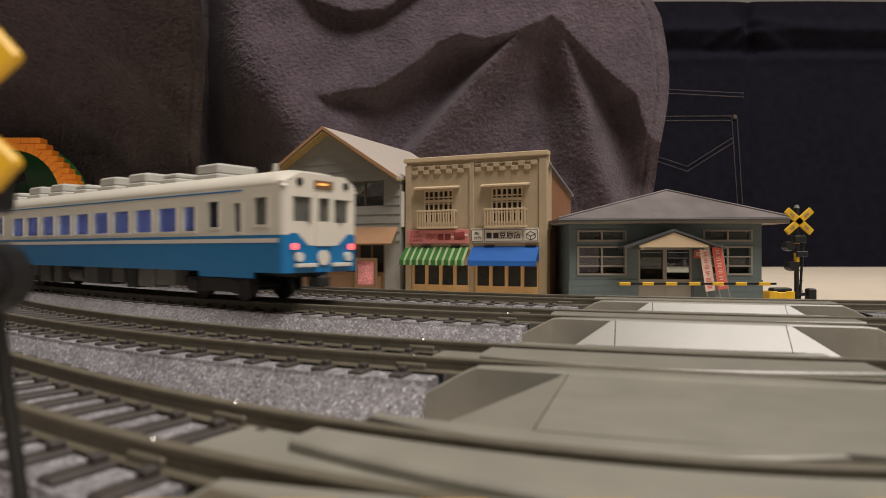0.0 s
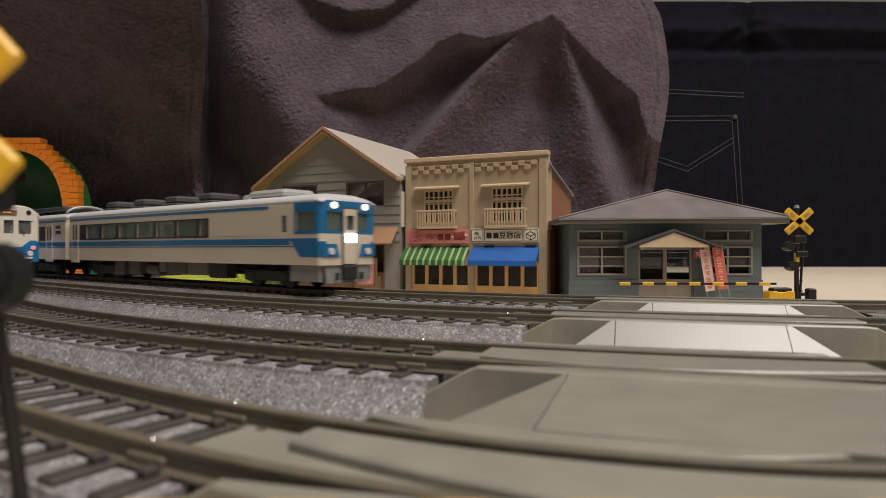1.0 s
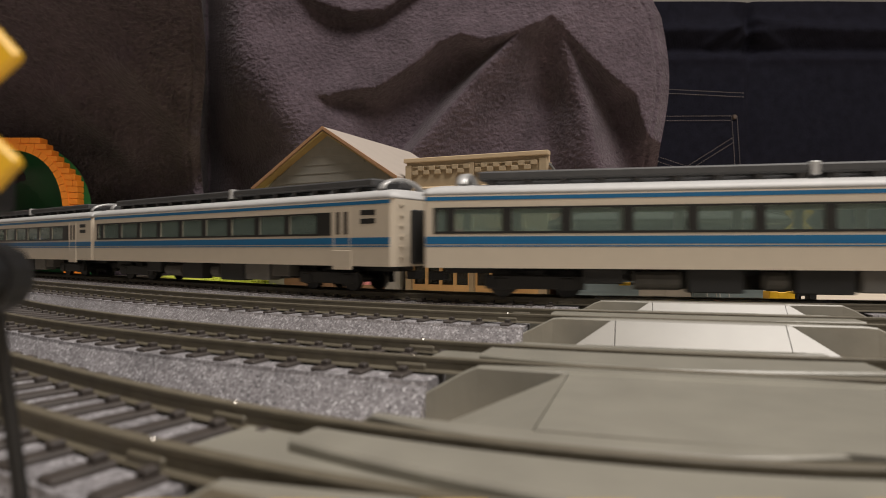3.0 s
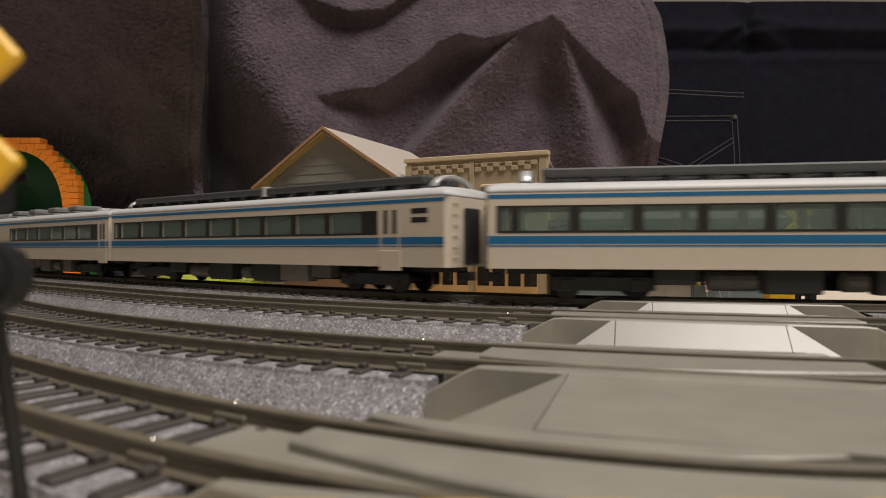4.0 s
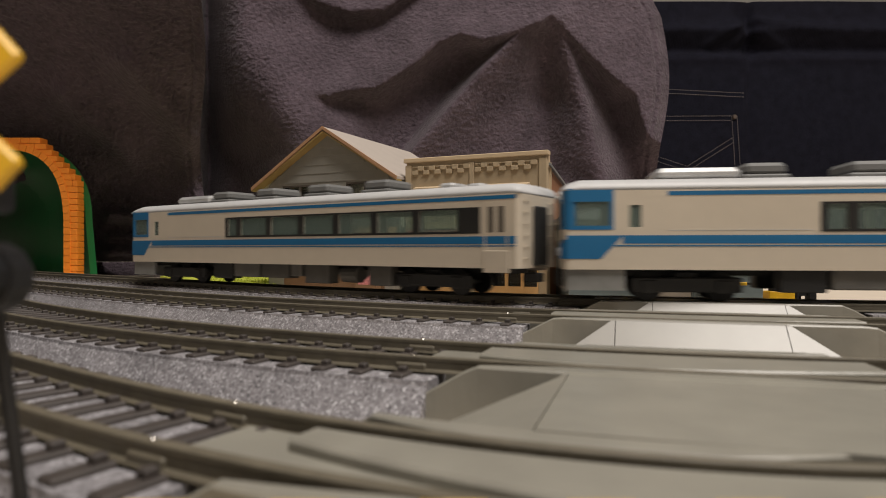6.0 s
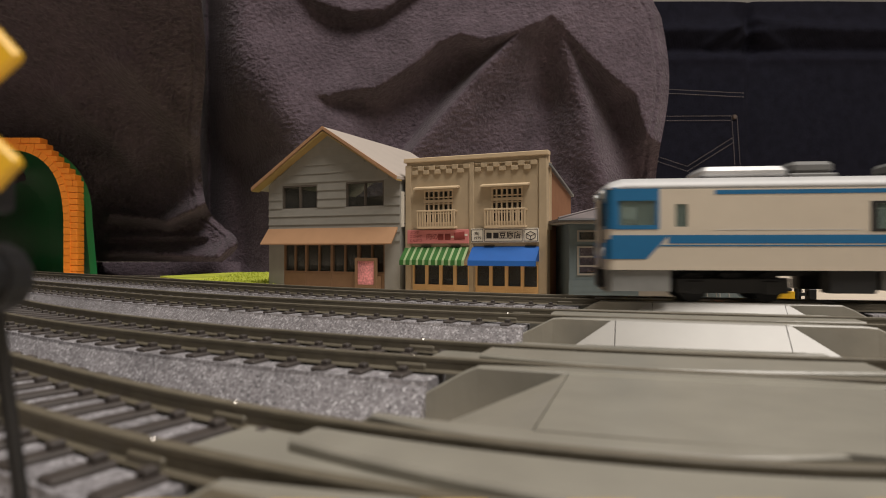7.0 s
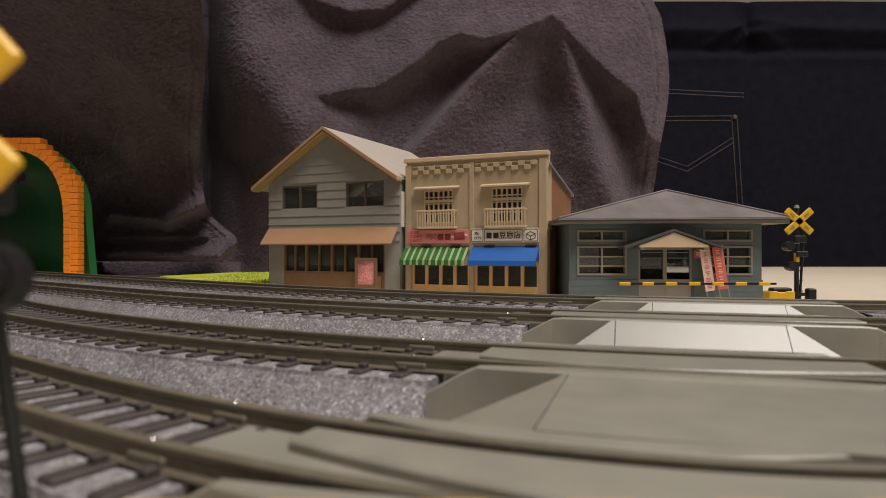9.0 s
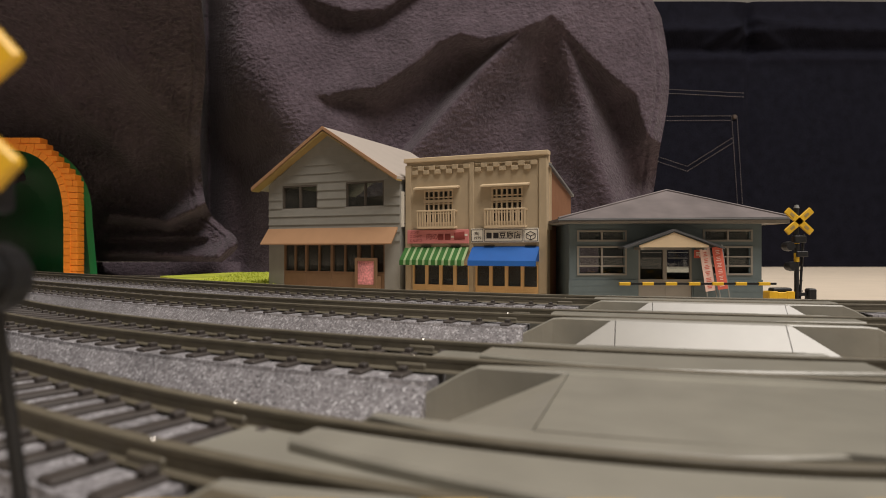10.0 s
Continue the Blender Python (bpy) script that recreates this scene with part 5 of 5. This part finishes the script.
    part("skirt", MB().prism([(69.6, -8.0, 6.2), (69.6, 8.0, 6.2), (69.6, 7.0, 1.8), (69.6, -7.0, 1.8)], (-0.8, 0, 0)).box(58, 69.0, -9.0, -8.2, 2.2, 6.2).box(58, 69.0, 8.2, 9.0, 2.2, 6.2), GREY, t, "grey front skirt")
    part("coupler_cover", MB().box(69.4, 71.0, -2.4, 2.4, 2.6, 6.2, 0.3), BOGIE, t)
    part("buffer_hose", MB().box(70.0, 70.6, -4.6, -3.9, 2.6, 4.4).box(70.0, 70.6, 3.9, 4.6, 2.6, 4.4), BOGIE, t)
    # roof equipment
    part("roof_unit", MB().box(35.2, 51.5, -5.6, 5.6, 24.0, 26.5, 0.9), SILVER, t, "long silver roof unit")
    part("exhaust", MB().box(29.6, 33.4, -3.4, 3.4, 24.0, 25.8, 0.5), SILVER, t)
    slide = -9.4 if lit else 8.0     # the two kinds of cab car carry their coolers differently
    for x in (22.7 + slide, 3.2 + slide, -16.8 + slide, -36.5 + slide):
        part("cooler", MB().box(x - 4.4, x + 4.4, -5.6, 5.6, 24.0, 25.0, 0.3).box(x - 3.9, x + 3.9, -5.2, 5.2, 24.9, 27.3, 0.7), RADIATOR if lit else ROOFBOX, t, "grey roof cooler")
    part("exhaust", MB().box(-50.2, -46.0, -3.6, 3.6, 24.0, 25.6, 0.6).box(-57.0, -53.0, -2.6, 2.6, 24.0, 25.2, 0.5), SILVER, t)
    seats(t, -56, 20, SEAT)
    part("bulkhead", MB().box(22, 23, -9, 9, 7.6, 21.6).box(52, 53, -9, 9, 7.6, 21.6), UNDER, t)
    part("console", MB().box(63.5, 68.5, -8.5, 8.5, 7.6, 14.0, 0.3), UNDER, t)
    coupler(t, -69.6, -1)
    return t


def local_car(lit_end):
    """Railcar with cabs; the cab at +x carries the tail lamps."""
    t = thing("local_railcar", mm(0, 0, RAIL), "ivory and blue diesel railcar with lit windows", "train car", "local train")
    H, Z0, Z1 = 9.4, 6.0, 21.8
    wins = [(-47.0 + 9.5 * i, -47.0 + 9.5 * i + 6.9, 14.0, 18.9) for i in range(9)] + [(38.6, 42.6, 14.0, 18.9)]
    doors = [(47.2, 50.6, 14.6, 19.6), (55.5, 57.6, 13.6, 19.0), (61.6, 65.2, 14.8, 19.8), (-57.6, -54.2, 14.6, 19.6)]
    for sy in (-1, 1):
        y = sorted((sy * H, sy * (H - 0.55)))
        side = part("side_wall", MB().panel([-69, 68.4], [12.9, Z1], *y, wins + doors), LOCALCREAM, t)
        part("lower_side", MB().panel([-69, 68.4], [Z0, 12.9], *y), BLUE, t, "bright blue lower side")
        for a, b, c, d in wins + doors:
            part("pane", MB().box(a, b, *sorted((sy * (H - 0.2), sy * (H - 0.38))), c, d), LOCALGLASS if b < 51 else WINDSCREEN, side)
            fr = MB().panel([a - 0.45, b + 0.45], [c - 0.45, d + 0.3], *sorted((sy * (H - 0.1), sy * (H + 0.16))), [(a, b, c, d)])
            part("window_frame", fr, LOCALCREAM, side)
        part("sill_skirt", MB().box(44, 61, *sorted((sy * (H - 0.5), sy * H)), 4.9, Z0), BLUE, t)
    stripe_both(t, H, -69, 68.2, 11.5, 12.3, LOCALCREAM)
    stripe_both(t, H, -69, 58.0, 21.2, 21.5, BLUE, "pinstripe")
    part("floor", MB().box(-69, 68, -8.8, 8.8, 6.4, 7.6), UNDER, t)
    part("interior_lining", MB().box(-66, 44, -8.6, 8.6, 21.2, 21.3).box(-66, 44, -8.7, -8.6, 7.6, 13.6).box(-66, 44, 8.6, 8.7, 7.6, 13.6), LOCALCREAM, t)
    part("interior_light", MB().box(-66, 44, -2.0, 2.0, 20.8, 21.1), LEDCEIL, t, "cold white interior light strip")
    part("roof", roof_loft(H, Z1 - 0.3, 25.2, -69.6, 69.6, 0.6, 3.0), LOCALCREAM, t, "ivory rounded roof", True)
    end_wall(t, -69.6, H, Z0, Z1, LOCALCREAM, -1)
    turn = Matrix.Rotation(math.pi / 2, 4, "Z")
    fh = [(-7.7, -2.9, 15.4, 19.9), (2.9, 7.7, 15.4, 19.9), (-1.5, 1.5, 15.4, 20.0)]
    face = part("cab_front", MB().panel([-8.0, 8.0], [11.0, 23.0], -69.8, -69.0, fh).turned(turn), LOCALCREAM, t, "ivory cab front")
    part("cab_brow", MB().prism([(69.0, -8.0, 23.0), (69.0, 8.0, 23.0), (69.0, 5.5, 24.3), (69.0, -5.5, 24.3)], (0.8, 0, 0)), LOCALCREAM, face)
    part("lower_front", MB().panel([-8.0, 8.0], [Z0, 11.0], -69.8, -69.0).turned(turn), BLUE, face, "blue lower cab front")
    for sy in (-1, 1):
        part("blue_horn", MB().prism([(69.75, sy * 8.1, 10.9), (69.75, sy * 8.1, 13.2), (69.75, sy * 6.4, 13.2), (69.75, sy * 3.6, 10.9)], (0.12, 0, 0)), BLUE, face)
        part("corner_post", MB().cyl((68.3, sy * 7.9, 12.9), (68.3, sy * 7.9, 22.6), 1.5, seg=16), LOCALCREAM, face)
        part("corner_post", MB().cyl((68.3, sy * 7.9, Z0), (68.3, sy * 7.9, 12.9), 1.52, seg=16), BLUE, face)
        part("tail_lamp", MB().cyl((69.7, sy * 7.2, 10.8), (70.4, sy * 7.2, 10.8), 0.62), REDLAMP, face, "lit red tail lamp")
        part("headlamp", MB().cyl((69.7, sy * 6.2, 8.9), (70.5, sy * 6.2, 8.9), 0.9), CLEARLAMP, face, "clear headlamp")
        part("horn_hole", MB().cyl((69.7, sy * 5.9, 22.6), (70.0, sy * 5.9, 22.6), 0.75), BLACK, face)
        part("bumper", MB().box(69.7, 70.5, *sorted((sy * 2.0, sy * 7.0)), 7.0, 7.7, 0.1), LOCALCREAM, face)
    part("destination_box", MB().box(69.7, 70.1, -2.4, 2.4, 21.6, 23.2, 0.1), BROWN, face)
    part("destination_lamp", MB().box(70.05, 70.2, -1.7, 0.7, 22.25, 22.65), WARMLAMP, face, "orange lit destination blind")
    part("badge", MB().cyl((69.7, 0, 8.7), (70.1, 0, 8.7), 1.45, seg=20), LOCALCREAM, face, "round ivory badge")
    part("gangway_door", MB().panel([-2.1, 2.1], [10.9, 20.6], -70.05, -69.7, [(-1.4, 1.4, 15.5, 19.9)]).turned(turn), LOCALCREAM, face)
    for a, b, c, d in fh:
        part("windscreen", MB().box(a, b, -69.3, -69.15, c, d).turned(turn), WINDSCREEN, face)
    part("wiper", MB().cyl((70.0, -3.4, 15.0), (70.0, -4.8, 16.6), 0.12, seg=5).cyl((70.0, 4.6, 15.0), (70.0, 3.4, 16.6), 0.12, seg=5), BLACK, face)
    part("bulkhead", MB().box(44.5, 45.3, -8.6, 8.6, 7.6, 21.4), UNDER, t)
    part("cab_bulkhead", MB().panel([-8.6, 8.6], [7.6, 21.4], -59.6, -59.0, [(-2.2, 2.2, 7.8, 19.0), (3.6, 7.2, 14.6, 18.6)]).turned(turn), GREY, t, "grey cab bulkhead with door opening")
    part("console", MB().box(64.5, 68.6, -7.6, -2.0, 7.6, 14.6, 0.3).box(64.5, 68.6, 2.0, 7.6, 7.6, 14.6, 0.3), GREY, t)
    part("cab_ceiling", MB().box(46, 68.4, -8.4, 8.4, 21.0, 21.3), LOCALCREAM, t)
    for i, x in enumerate((-58, -44, -30, -16, -2, 12, 26, 40)):
        w = 4.4 if i % 3 else 3.4
        part("roof_unit", MB().box(x - w, x + w, -5.4, 5.4, 24.6, 26.0, 0.3).box(x - w + 0.4, x + w - 0.4, -5.0, 5.0, 25.9, 28.2 if i % 3 else 27.2, 0.45), PALEBOX, t, "pale grey roof unit")
    part("aerial", MB().cyl((56, 0, 25), (56, 0, 27.6), 0.6, 0.45).box(54, 58, -1.2, 1.2, 24.8, 25.8, 0.3), PALEBOX, t)
    seats(t, -44, 40, BLUESEAT, 7.2, 7.6)
    underfloor(t, 31)
    bogie(t, -46)
    bogie(t, 46)
    coupler(t, 69.6, 1)
    coupler(t, -69.6, -1)
    return t


def car_pose(s, off, back=False):
    """Pose of a car whose middle is at s: it stands on the line with both bogies."""
    ax, ay, _ = on_line(s - 46, off)
    bx, by, _ = on_line(s + 46, off)
    rz = math.degrees(math.atan2(by - ay, bx - ax)) + (180 if back else 0)
    return mm((ax + bx) / 2, (ay + by) / 2, RAIL, rz)


# ---- put the place together ----
build_room()
TRACKS = [build_track(k) for k in range(4)]
for k in range(4):
    build_crossing(k)
build_cloths()
build_tunnel()
build_grass()
build_house()
build_shop()
build_station()
build_signal(mm(85.5, 152, 0), False)
build_signal(mm(-19.6, 25.2, 0), True, 1.5)

trailer = express_trailer()
cab_car = express_cab_car(True)
rear_car = express_cab_car(False)
EXPRESS = [(cab_car, False), (trailer, False), (copy_thing(trailer, mm(0, 0, RAIL)), False), (copy_thing(trailer, mm(0, 0, RAIL)), False),
           (rear_car, True), (copy_thing(rear_car, mm(0, 0, RAIL)), True)]
local = local_car(True)
LOCAL = [local, copy_thing(local, mm(0, 0, RAIL))]

PITCH = 141.8


def motions():
    """The express runs from the tunnel to the crossing, the local railcars the other way."""
    times = [i / 10 for i in range(101)]
    # the express does not run quite evenly
    at = (0, 0.7, 1.4, 2.0, 2.5, 3.3, 4.0, 4.5, 5.0, 5.5, 6.1, 6.8, 7.4, 10)
    lead = (-6, -6, 3.5, 4, -1.5, 0.5, 3.5, -3.5, 4.5, -3.0, 0, 0.7, -8, -8)
    for i, (car, back) in enumerate(EXPRESS):
        walk(car, [(t, car_pose(151.6 * (t - 1.623) + float(np.interp(t, at, lead)) + PITCH * (0.5 - i), CENTRE[0], back)) for t in times])
    for i, car in enumerate(LOCAL):
        walk(car, [(t, car_pose(-0.5 - 143.0 * t - 142.0 * i + float(np.interp(t, (0, 0.3, 10), (-1, -5, -4))), CENTRE[1])) for t in times])


motions()
